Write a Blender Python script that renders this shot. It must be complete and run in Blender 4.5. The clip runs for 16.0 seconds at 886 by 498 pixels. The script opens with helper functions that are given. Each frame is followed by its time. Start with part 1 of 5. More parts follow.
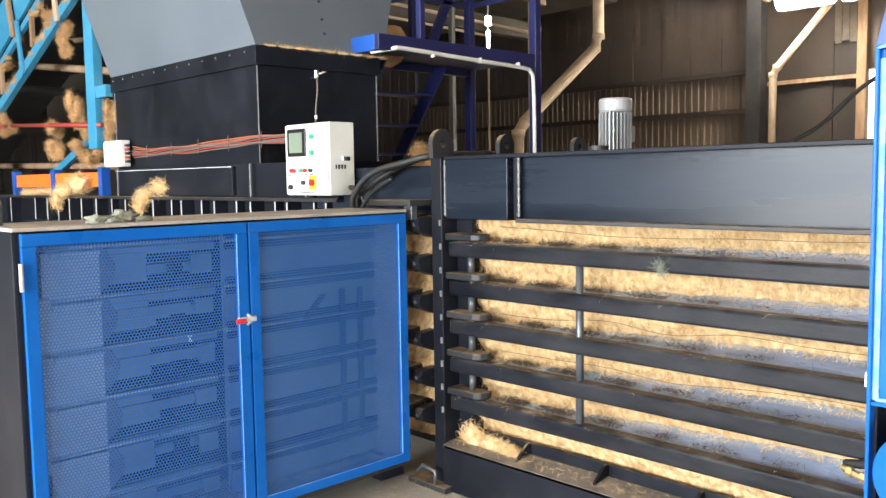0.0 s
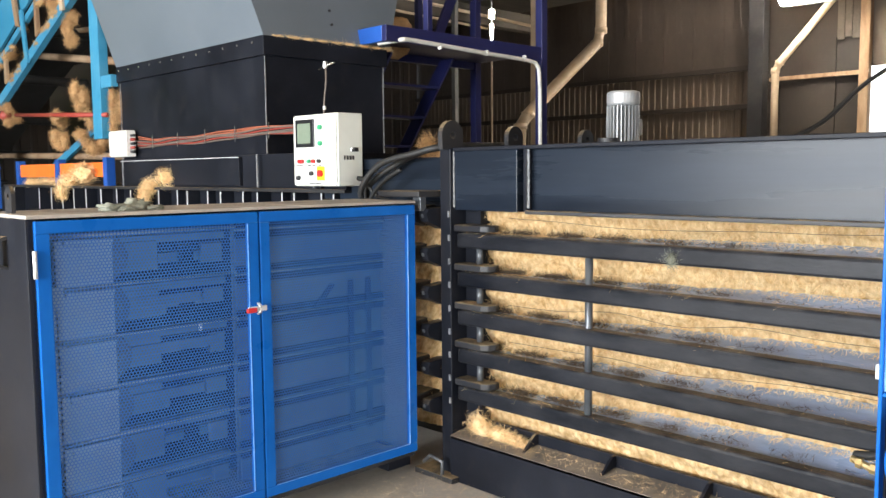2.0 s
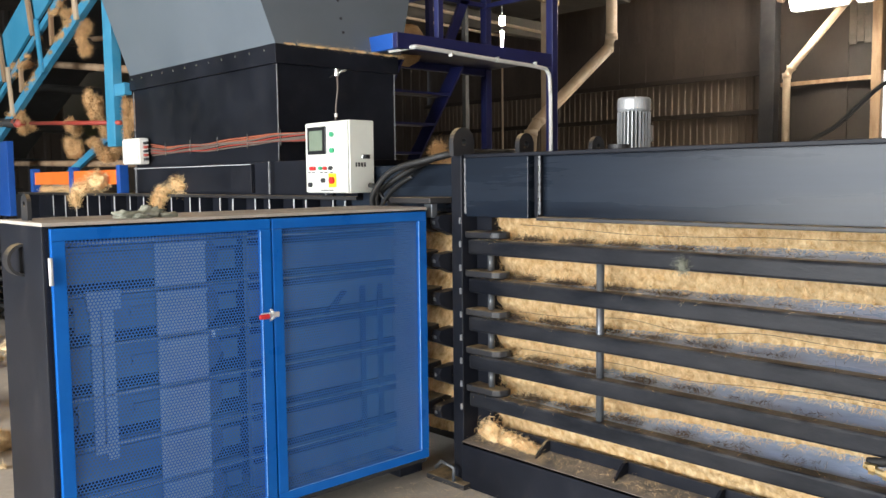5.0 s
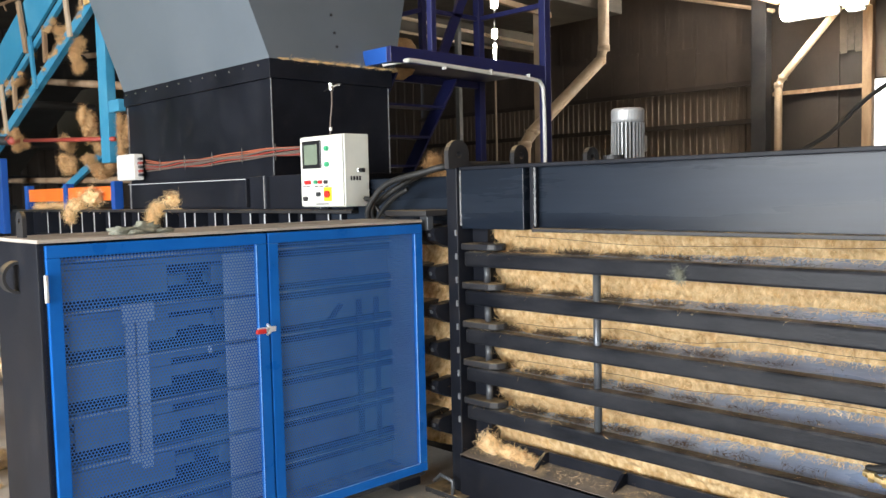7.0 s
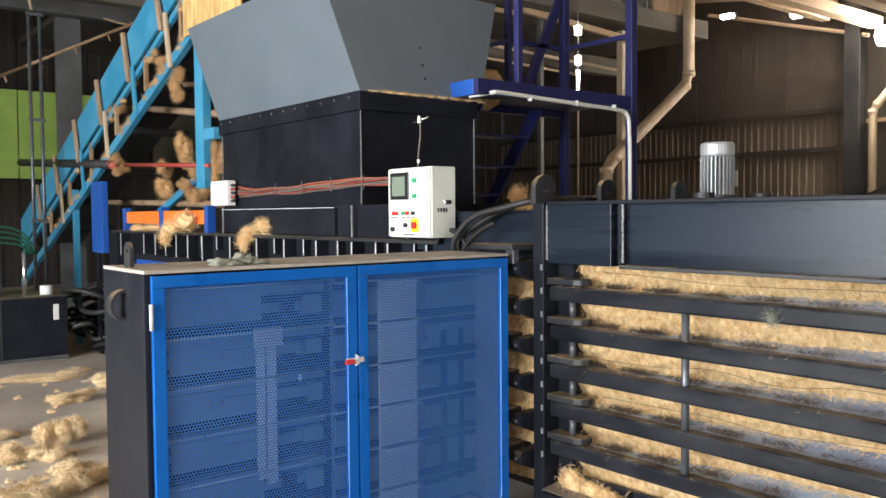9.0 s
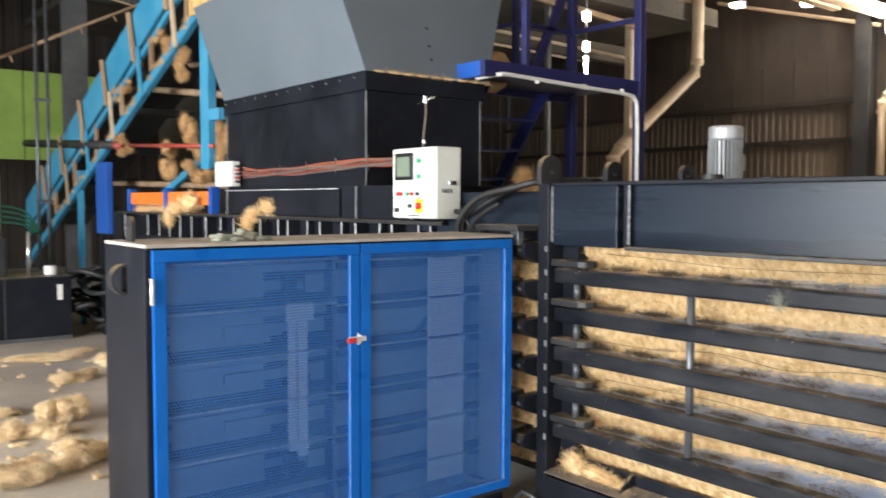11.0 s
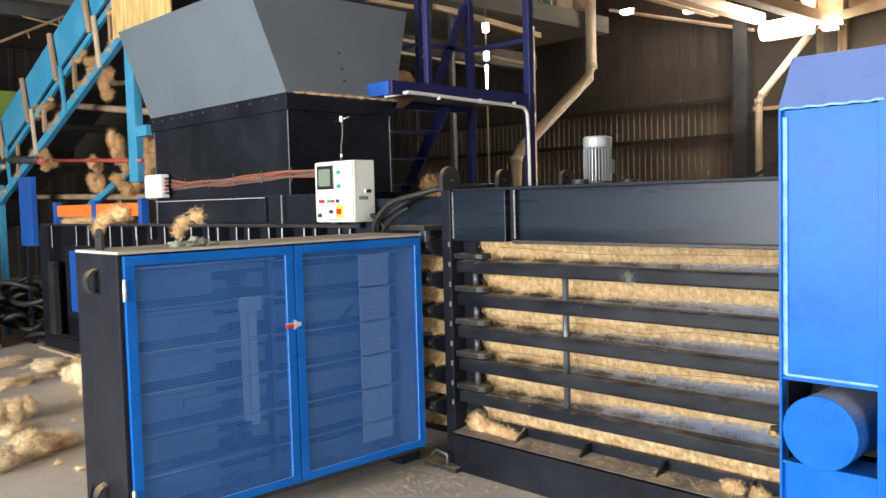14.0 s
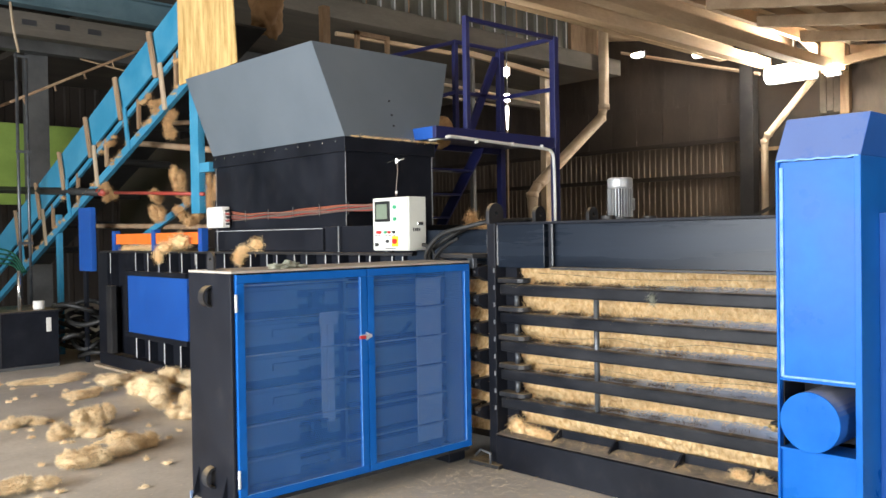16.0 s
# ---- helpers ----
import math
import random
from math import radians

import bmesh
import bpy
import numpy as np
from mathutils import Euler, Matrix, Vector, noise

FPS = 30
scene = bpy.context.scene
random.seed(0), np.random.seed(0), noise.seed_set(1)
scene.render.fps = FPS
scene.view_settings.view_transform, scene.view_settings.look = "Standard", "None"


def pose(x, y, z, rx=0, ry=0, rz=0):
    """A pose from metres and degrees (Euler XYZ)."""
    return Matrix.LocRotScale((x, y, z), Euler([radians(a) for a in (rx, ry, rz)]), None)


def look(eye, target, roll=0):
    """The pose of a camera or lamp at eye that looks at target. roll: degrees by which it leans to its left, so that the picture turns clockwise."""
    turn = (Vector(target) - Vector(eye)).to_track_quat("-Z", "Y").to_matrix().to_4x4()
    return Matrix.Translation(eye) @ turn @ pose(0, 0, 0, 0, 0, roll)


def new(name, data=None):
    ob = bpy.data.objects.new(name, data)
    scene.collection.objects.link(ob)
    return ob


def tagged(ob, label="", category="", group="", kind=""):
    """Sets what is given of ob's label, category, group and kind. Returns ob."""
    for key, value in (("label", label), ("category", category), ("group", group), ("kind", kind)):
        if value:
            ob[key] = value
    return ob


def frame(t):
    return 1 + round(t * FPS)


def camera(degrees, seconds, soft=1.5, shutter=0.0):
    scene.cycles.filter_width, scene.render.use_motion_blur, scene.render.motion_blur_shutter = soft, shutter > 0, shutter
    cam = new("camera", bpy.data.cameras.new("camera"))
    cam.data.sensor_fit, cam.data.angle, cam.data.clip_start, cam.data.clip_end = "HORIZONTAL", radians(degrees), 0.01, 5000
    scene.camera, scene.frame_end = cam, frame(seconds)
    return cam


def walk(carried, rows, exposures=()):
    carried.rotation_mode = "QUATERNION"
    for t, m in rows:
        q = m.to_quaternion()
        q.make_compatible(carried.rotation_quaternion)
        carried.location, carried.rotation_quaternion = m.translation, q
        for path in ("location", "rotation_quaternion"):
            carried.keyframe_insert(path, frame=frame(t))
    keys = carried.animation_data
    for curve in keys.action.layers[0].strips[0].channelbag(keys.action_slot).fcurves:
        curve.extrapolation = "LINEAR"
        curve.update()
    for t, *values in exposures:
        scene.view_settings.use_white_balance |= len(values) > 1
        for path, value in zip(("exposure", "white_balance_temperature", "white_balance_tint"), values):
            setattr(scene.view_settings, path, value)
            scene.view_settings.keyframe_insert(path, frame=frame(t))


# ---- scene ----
cam = camera(55.2, 16.0, shutter=0.4)
PATH = [
    (0, (0.01, 0.007, 1.6), (1.393, 1.442, 1.433), -0.9),
    (0.5, (-0.019, 0.025, 1.592), (1.364, 1.46, 1.429), -1.2),
    (1, (-0.033, 0.031, 1.591), (1.347, 1.47, 1.431), -1.2),
    (1.5, (-0.035, 0.034, 1.594), (1.346, 1.472, 1.434), -0.9),
    (2, (-0.033, 0.035, 1.587), (1.351, 1.467, 1.406), -0.5),
    (2.5, (-0.033, 0.035, 1.587), (1.349, 1.467, 1.386), -0.3),
    (3, (-0.033, 0.035, 1.585), (1.335, 1.48, 1.378), -0.1),
    (3.5, (-0.038, 0.038, 1.584), (1.322, 1.491, 1.384), -0.1),
    (4, (-0.041, 0.033, 1.587), (1.32, 1.486, 1.397), -0.4),
    (4.5, (-0.043, 0.027, 1.589), (1.322, 1.479, 1.412), -0.5),
    (7, (-0.048, 0.03, 1.589), (1.329, 1.474, 1.452), -1.3),
    (7.5, (-0.048, 0.031, 1.591), (1.327, 1.478, 1.458), -1.4),
    (8, (-0.051, 0.032, 1.592), (1.318, 1.484, 1.459), -1.5),
    (8.5, (-0.082, 0.034, 1.63), (1.242, 1.528, 1.513), -0.7),
    (8.7, (-0.107, 0.034, 1.652), (1.169, 1.57, 1.559), -0.7),
    (10.8, (-0.1, 0.054, 1.62), (1.081, 1.666, 1.534), 0.1),
    (11, (-0.083, 0.057, 1.609), (1.151, 1.628, 1.498), 0.2),
    (11.5, (-0.078, 0.039, 1.614), (1.224, 1.55, 1.465), -0.3),
    (12, (-0.059, 0.025, 1.615), (1.285, 1.497, 1.457), -0.5),
    (12.5, (-0.072, 0.014, 1.636), (1.32, 1.447, 1.541), -0.6),
    (13, (-0.163, -0.089, 1.632), (1.249, 1.327, 1.578), -1.1),
    (13.5, (-0.364, -0.398, 1.627), (1.026, 1.037, 1.539), -1.3),
    (14, (-0.602, -0.551, 1.637), (0.784, 0.886, 1.524), -1.5),
    (14.5, (-0.898, -0.649, 1.633), (0.499, 0.777, 1.514), -1.8),
    (15, (-1.012, -0.812, 1.662), (0.376, 0.626, 1.59), -1.7),
    (15.5, (-1.165, -0.93, 1.651), (0.212, 0.52, 1.623), -1.0),
    (16, (-1.362, -0.946, 1.63), (0.016, 0.503, 1.596), -0.9),
]
walk(cam, [(t, look(eye, target, roll)) for t, eye, target, roll in PATH],
     exposures=[(0, 0.53), (1.5, 0.45), (2.3, 0.18), (3.2, 0.06), (4.5, 0.03), (8.0, 0.03), (11.0, 0.19), (12.3, 0.18), (13.5, 0.07), (16.0, 0.06)])

# ---- light ----
world = bpy.data.worlds.new("sky")
scene.world = world
world.use_nodes = True
wn = world.node_tree
sky = wn.nodes.new("ShaderNodeTexSky")
sky.sky_type, sky.sun_disc = "NISHITA", False
sky.sun_elevation, sky.sun_rotation = radians(48), radians(250)
wn.nodes["Background"].inputs["Strength"].default_value = 0.13
wn.links.new(sky.outputs["Color"], wn.nodes["Background"].inputs["Color"])

sun = new("sun", bpy.data.lights.new("sun", "SUN"))
sun.data.energy, sun.data.angle, sun.data.color = 2.5, radians(0.6), (1, 0.95, 0.88)
sun.matrix_world = look((0, 0, 20), (-6, 4, 0))


def area(name, eye, target, w, h, power, color):
    lamp = new(name, bpy.data.lights.new(name, "AREA"))
    lamp.data.shape, lamp.data.size, lamp.data.size_y = "RECTANGLE", w, h
    lamp.data.energy, lamp.data.color = power, color
    lamp.matrix_world = look(eye, target)
    return lamp


area("west_gate_daylight", (-8.9, 2.5, 2.2), (4, 2.5, 1.4), 10.0, 4.2, 2800, (0.93, 0.97, 1.0))
# Fill lamp added on the unseen south side to lift faces towards -y.
area("south_fill", (-1.0, -8.9, 2.4), (2.0, 4, 1.2), 5.0, 4.0, 500, (0.93, 0.97, 1.0))


# ---- materials ----
def nodes_of(name):
    m = bpy.data.materials.new(name)
    m.use_nodes = True
    return m, m.node_tree, m.node_tree.nodes["Principled BSDF"]


def surface(name, color, other, rough=0.5, metal=0.0, scale=3.0, fine=60.0, bump=0.15, dust=None, dust_amount=0.5,
            rough_var=0.15, stretch=(1, 1, 1), random_island=0.0, bump_distance=0.004, gloss=0.5):
    """Two-scale mottled surface: broad patches between two colours, fine grain in roughness and relief, and optional dust on upward faces' patches."""
    m, nt, b = nodes_of(name)
    N, L = nt.nodes.new, nt.links.new
    co = N("ShaderNodeTexCoord")
    mp = N("ShaderNodeMapping")
    mp.inputs["Scale"].default_value = stretch
    L(co.outputs["Object"], mp.inputs["Vector"])
    big, small = N("ShaderNodeTexNoise"), N("ShaderNodeTexNoise")
    for n, s, d in ((big, scale, 6), (small, fine, 4)):
        L(mp.outputs["Vector"], n.inputs["Vector"])
        n.inputs["Scale"].default_value, n.inputs["Detail"].default_value = s, d
        n.inputs["Roughness"].default_value = 0.62
    ramp = N("ShaderNodeValToRGB")
    ramp.color_ramp.elements[0].position, ramp.color_ramp.elements[1].position = 0.35, 0.68
    ramp.color_ramp.elements[0].color = (*color, 1)
    ramp.color_ramp.elements[1].color = (*other, 1)
    L(big.outputs["Fac"], ramp.inputs["Fac"])
    out = ramp.outputs["Color"]
    grain = N("ShaderNodeMixRGB")
    grain.blend_type, grain.inputs["Fac"].default_value = "OVERLAY", min(0.35, 0.8 * bump)
    L(out, grain.inputs["Color1"])
    L(small.outputs["Fac"], grain.inputs["Color2"])
    out = grain.outputs["Color"]
    if dust:
        dn = N("ShaderNodeTexNoise")
        dn.inputs["Scale"].default_value, dn.inputs["Detail"].default_value = 7.0, 8
        dn.inputs["Roughness"].default_value = 0.7
        L(co.outputs["Object"], dn.inputs["Vector"])
        dr = N("ShaderNodeMapRange")
        dr.inputs["From Min"].default_value, dr.inputs["From Max"].default_value = 0.78 - 0.5 * dust_amount, 1.0 - 0.42 * dust_amount
        L(dn.outputs["Fac"], dr.inputs["Value"])
        geo, sep = N("ShaderNodeNewGeometry"), N("ShaderNodeSeparateXYZ")
        L(geo.outputs["Normal"], sep.inputs["Vector"])
        up = N("ShaderNodeMapRange")
        up.inputs["From Min"].default_value, up.inputs["From Max"].default_value = 0.3, 0.9
        up.inputs["To Min"].default_value, up.inputs["To Max"].default_value = 0.02, 1.0
        L(sep.outputs["Z"], up.inputs["Value"])
        mul = N("ShaderNodeMath")
        mul.operation = "MULTIPLY"
        L(dr.outputs["Result"], mul.inputs[0])
        L(up.outputs["Result"], mul.inputs[1])
        dm = N("ShaderNodeMixRGB")
        L(mul.outputs["Value"], dm.inputs["Fac"])
        L(out, dm.inputs["Color1"])
        dm.inputs["Color2"].default_value = (*dust, 1)
        out = dm.outputs["Color"]
    if random_island:
        g2, hsv, mr = N("ShaderNodeNewGeometry"), N("ShaderNodeHueSaturation"), N("ShaderNodeMapRange")
        mr.inputs["To Min"].default_value, mr.inputs["To Max"].default_value = 1 - random_island, 1 + random_island
        L(g2.outputs["Random Per Island"], mr.inputs["Value"])
        L(mr.outputs["Result"], hsv.inputs["Value"])
        L(out, hsv.inputs["Color"])
        out = hsv.outputs["Color"]
    L(out, b.inputs["Base Color"])
    rr = N("ShaderNodeMapRange")
    rr.inputs["To Min"].default_value, rr.inputs["To Max"].default_value = max(0.03, rough - rough_var), min(1, rough + rough_var)
    L(big.outputs["Fac"], rr.inputs["Value"])
    L(rr.outputs["Result"], b.inputs["Roughness"])
    b.inputs["Metallic"].default_value = metal
    bp = N("ShaderNodeBump")
    bp.inputs["Strength"].default_value, bp.inputs["Distance"].default_value = bump, bump_distance
    L(small.outputs["Fac"], bp.inputs["Height"])
    L(bp.outputs["Normal"], b.inputs["Normal"])
    b.inputs["Specular IOR Level"].default_value = gloss
    return m


def plain(name, color, rough=0.5, metal=0.0):
    return surface(name, color, tuple(min(1, c * 0.86) for c in color), rough, metal, 6.0, 120.0, 0.05, rough_var=0.06)


def glowing(name, color, strength):
    m, nt, b = nodes_of(name)
    b.inputs["Base Color"].default_value = (*color, 1)
    b.inputs["Emission Color"].default_value = (*color, 1)
    b.inputs["Emission Strength"].default_value = strength
    return m


STRAW_DUST = (0.42, 0.31, 0.17)
M = {
    "blue": surface("blue_gloss_paint", (0.005, 0.098, 0.40), (0.010, 0.132, 0.49), 0.30, 0, 3.2, 24, 0.035, (0.30, 0.27, 0.22), 0.45, 0.12, gloss=0.13, bump_distance=0.006),
    "blue_mesh": surface("blue_perforated_paint", (0.024, 0.125, 0.42), (0.044, 0.172, 0.49), 0.5, 0, 3.0, 60, 0.05, None),
    "blue_panel": surface("blue_panel_paint", (0.012, 0.075, 0.34), (0.016, 0.095, 0.40), 0.4, 0, 2.0, 60, 0.05),
    "navy": surface("navy_paint", (0.011, 0.014, 0.075), (0.016, 0.020, 0.10), 0.42, 0, 3.0, 70, 0.08, (0.25, 0.2, 0.14), 0.4),
    "black": surface("black_machine_paint", (0.007, 0.008, 0.012), (0.015, 0.017, 0.024), 0.44, 0, 1.8, 70, 0.12, STRAW_DUST, 0.5, 0.13, gloss=0.18),
    "black_dusty": surface("dusty_black_paint", (0.010, 0.011, 0.015), (0.028, 0.028, 0.03), 0.5, 0, 2.5, 70, 0.15, STRAW_DUST, 0.85, 0.15),
    "beam": surface("satin_black_beam", (0.007, 0.010, 0.016), (0.020, 0.028, 0.042), 0.27, 0.0, 1.6, 40, 0.05, STRAW_DUST, 0.3, 0.12, (1, 0.22, 3.0), gloss=0.25),
    # Worn steel as a non-metal; its bluish sheen is in the base colour.
    "steel": surface("worn_steel_painted_sheen", (0.38, 0.53, 0.80), (0.15, 0.22, 0.36), 0.28, 0.0, 4.0, 90, 0.2, STRAW_DUST, 0.15, 0.12, (1, 0.3, 1)),
    "weld": surface("pale_weld_bead", (0.36, 0.37, 0.38), (0.16, 0.165, 0.175), 0.45, 0.3, 40, 150, 0.5),
    "hopper": surface("grey_hopper_paint", (0.118, 0.143, 0.170), (0.138, 0.164, 0.192), 0.38, 0, 1.3, 45, 0.02, None, rough_var=0.1),
    "fibre": surface("coir_fibre", (0.76, 0.50, 0.23), (0.95, 0.73, 0.43), 0.85, 0, 9, 160, 0.6, random_island=0.28, bump_distance=0.01),
    "fibre_pale": surface("pale_coir_fibre", (0.74, 0.55, 0.31), (0.90, 0.74, 0.49), 0.85, 0, 9, 160, 0.6, random_island=0.22, bump_distance=0.01),
    "fibre_dark": surface("brown_coir_fibre", (0.46, 0.27, 0.12), (0.66, 0.43, 0.21), 0.9, 0, 9, 140, 0.6, random_island=0.3, bump_distance=0.01),
    "bale": surface("pressed_coir", (0.61, 0.36, 0.14), (0.97, 0.74, 0.42), 0.88, 0, 26, 220, 0.9, stretch=(1, 1.3, 0.8), bump_distance=0.012),
    "floor": surface("dusty_concrete", (0.40, 0.365, 0.315), (0.59, 0.545, 0.475), 0.78, 0, 0.9, 30, 0.25, (0.40, 0.33, 0.23), 0.42, 0.15),
    "white": surface("white_enclosure_paint", (0.74, 0.76, 0.70), (0.68, 0.70, 0.64), 0.38, 0, 5, 80, 0.04),
    "plastic_white": plain("white_plastic", (0.78, 0.77, 0.73), 0.45),
    "dark_plastic": plain("black_plastic", (0.015, 0.016, 0.018), 0.35),
    "rubber": plain("black_hose_rubber", (0.018, 0.018, 0.018), 0.55),
    "screen": plain("green_grey_display", (0.20, 0.25, 0.19), 0.2),
    "red": plain("red_plastic", (0.62, 0.03, 0.03), 0.35),
    "orange": surface("orange_rack_paint", (0.80, 0.16, 0.02), (0.88, 0.22, 0.04), 0.45, 0, 4, 60, 0.08, STRAW_DUST, 0.4),
    "yellow": plain("yellow_plastic", (0.85, 0.60, 0.03), 0.4),
    "green": plain("green_plastic", (0.05, 0.42, 0.20), 0.4),
    "cable_red": plain("red_cable", (0.34, 0.05, 0.035), 0.5),
    "cable_orange": plain("orange_cable", (0.40, 0.12, 0.065), 0.5),
    "cable_grey": plain("grey_cable", (0.16, 0.13, 0.11), 0.5),
    "sky_blue": surface("sky_blue_paint", (0.022, 0.21, 0.37), (0.06, 0.27, 0.43), 0.5, 0, 3.5, 60, 0.1, STRAW_DUST, 0.6),
    "slat": surface("dusty_timber_slat", (0.22, 0.135, 0.075), (0.36, 0.25, 0.155), 0.8, 0, 6, 70, 0.3, stretch=(1, 1, 0.2)),
    "ply": surface("yellow_plywood", (0.42, 0.25, 0.08), (0.76, 0.55, 0.24), 0.65, 0, 5.0, 50, 0.3, stretch=(1, 3.0, 0.4)),
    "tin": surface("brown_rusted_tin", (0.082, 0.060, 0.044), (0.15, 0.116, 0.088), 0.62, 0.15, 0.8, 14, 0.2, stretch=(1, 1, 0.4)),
    # Darkest copy of the rusted tin; the deep hall's shade is in the colour.
    "tin_dark": surface("shaded_rusted_tin", (0.020, 0.015, 0.012), (0.042, 0.031, 0.024), 0.7, 0.1, 0.7, 14, 0.2, stretch=(1, 1, 0.5)),
    "timber": surface("roof_timber", (0.34, 0.235, 0.14), (0.50, 0.37, 0.24), 0.75, 0, 2.0, 40, 0.25, stretch=(0.2, 1, 1)),
    "timber_dark": surface("weathered_beam", (0.062, 0.054, 0.044), (0.115, 0.10, 0.082), 0.8, 0, 2.0, 40, 0.3, stretch=(0.2, 1, 1)),
    "pipe": surface("cream_downpipe", (0.50, 0.40, 0.29), (0.40, 0.30, 0.2), 0.5, 0, 3, 60, 0.1),
    "grey_steel": surface("grey_structural_steel", (0.06, 0.062, 0.065), (0.11, 0.112, 0.115), 0.6, 0.1, 2, 40, 0.15),
    "pale_blue": surface("pale_blue_girder", (0.06, 0.11, 0.135), (0.10, 0.16, 0.19), 0.55, 0, 2, 40, 0.1),
    "lime": surface("lime_wall_sheet", (0.18, 0.28, 0.05), (0.25, 0.37, 0.075), 0.6, 0, 1.5, 30, 0.1),
    "motor": surface("grey_motor_casting", (0.36, 0.37, 0.38), (0.46, 0.47, 0.48), 0.42, 0.35, 6, 90, 0.12),
    "brass": surface("brass_fitting", (0.70, 0.52, 0.22), (0.8, 0.66, 0.38), 0.3, 0.9, 20, 100, 0.1),
    "chrome": plain("bright_zinc", (0.70, 0.70, 0.68), 0.25, 0.9),
    "cloth": surface("grey_green_cloth", (0.20, 0.21, 0.16), (0.34, 0.34, 0.28), 0.9, 0, 30, 200, 0.5),
    "lamp": glowing("lamp_glass", (1.0, 0.93, 0.80), 170.0),
    "carriage": surface("pale_carriage_steel", (0.30, 0.37, 0.46), (0.38, 0.44, 0.53), 0.45, 0.1, 5, 60, 0.1),
    "green_pipe": plain("green_pipe_paint", (0.015, 0.10, 0.06), 0.4),
    "pipe_yellow": plain("pale_yellow_paint", (0.55, 0.52, 0.20), 0.5),
    # Shaded copy of the brown tin, for the dim upper wall tier.
    "tin_mid": surface("shaded_brown_tin", (0.036, 0.027, 0.022), (0.068, 0.052, 0.042), 0.65, 0.1, 0.7, 14, 0.2, stretch=(1, 1, 0.5)),
    "bright_bar": surface("bright_round_bar", (0.30, 0.31, 0.33), (0.42, 0.43, 0.45), 0.32, 0.7, 8, 90, 0.08),
    "ledge": surface("fibre_dusted_steel", (0.20, 0.165, 0.13), (0.09, 0.078, 0.066), 0.8, 0, 8, 90, 0.4, STRAW_DUST, 0.55),
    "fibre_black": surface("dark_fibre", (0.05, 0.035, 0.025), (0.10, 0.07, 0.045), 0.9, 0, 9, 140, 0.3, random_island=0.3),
    "dust_top": surface("fibre_dust_layer", (0.44, 0.40, 0.35), (0.29, 0.26, 0.23), 0.85, 0, 6, 90, 0.3),
    "bar": surface("worn_round_bar", (0.07, 0.075, 0.085), (0.14, 0.15, 0.16), 0.35, 0.4, 8, 90, 0.08),
    # Lavender layer on upward faces: some dust, plus painted sky reflection.
    "blue_dust_sheen": surface("dust_and_sheen_blue_paint", (0.010, 0.085, 0.36), (0.016, 0.110, 0.42), 0.5, 0, 2.2, 90, 0.05, (0.27, 0.29, 0.36), 1.3, 0.1, gloss=0.2),
    "mezzanine_sheet": surface("grey_olive_sheet", (0.10, 0.10, 0.085), (0.17, 0.165, 0.14), 0.5, 0.3, 1.5, 30, 0.15, stretch=(1, 1, 0.3)),
    # Pale blue that paints highlights on frame edges and column welds.
    "blue_highlight": surface("painted_highlight_blue", (0.30, 0.50, 0.82), (0.10, 0.30, 0.75), 0.3, 0, 14, 90, 0.3),
    "sack": surface("burlap", (0.22, 0.12, 0.05), (0.32, 0.19, 0.09), 0.9, 0, 5, 160, 0.5),
    "wheel_grey": surface("blue_grey_casting", (0.055, 0.065, 0.095), (0.085, 0.095, 0.13), 0.5, 0, 6, 80, 0.1),
    "rib_edge": plain("pale_rib_edge", (0.62, 0.63, 0.64), 0.4),
    "twine": plain("dark_twine", (0.20, 0.12, 0.07), 0.7),
    "lining": surface("grey_blue_lining", (0.125, 0.165, 0.23), (0.08, 0.105, 0.155), 0.5, 0, 3, 50, 0.1),
    "rail": surface("grimy_rail_paint", (0.007, 0.008, 0.011), (0.024, 0.025, 0.029), 0.36, 0, 9, 110, 0.22, (0.15, 0.14, 0.135), 0.7, 0.15, (1, 0.3, 1), gloss=0.18),
    "zinc": plain("white_zinc", (0.78, 0.78, 0.77), 0.32, 0.25),
    "daylight": glowing("outdoor_glare", (1.0, 1.0, 0.97), 2.2),
    "ink": plain("dark_print", (0.03, 0.03, 0.035), 0.5),
}


# ---- mesh helpers ----
ROOT = {}


def thing(name, at, label, category, group="", kind=""):
    ob = new(name)
    ob.empty_display_size = 0.1
    ob.location = at
    ROOT[ob.name] = Vector(at)
    return tagged(ob, label, category, group, kind)


def finish(ob, bm, material, bevel=0.0, smooth=False, shift=(0, 0, 0)):
    bmesh.ops.translate(bm, verts=bm.verts, vec=-Vector(shift))
    if smooth:
        for f in bm.faces:
            f.smooth = True
    bm.to_mesh(ob.data)
    bm.free()
    ob.data.materials.append(M[material])
    if bevel:
        mod = ob.modifiers.new("edge", "BEVEL")
        mod.width, mod.segments, mod.limit_method = bevel, 2, "ANGLE"
    return ob


def part(name, bm, material, parent, label="", bevel=0.0, smooth=False):
    ob = new(name, bpy.data.meshes.new(name))
    base = ROOT[parent.name]
    ROOT[ob.name] = base
    finish(ob, bm, material, bevel, smooth, base)
    ob.parent = parent
    if label:
        tagged(ob, label)
    return ob


def single(name, bm, material, label, category, group="", kind="", bevel=0.0, smooth=False, at=(0, 0, 0)):
    ob = new(name, bpy.data.meshes.new(name))
    finish(ob, bm, material, bevel, smooth, at)
    ob.location = at
    ROOT[ob.name] = Vector(at)
    return tagged(ob, label, category, group, kind)


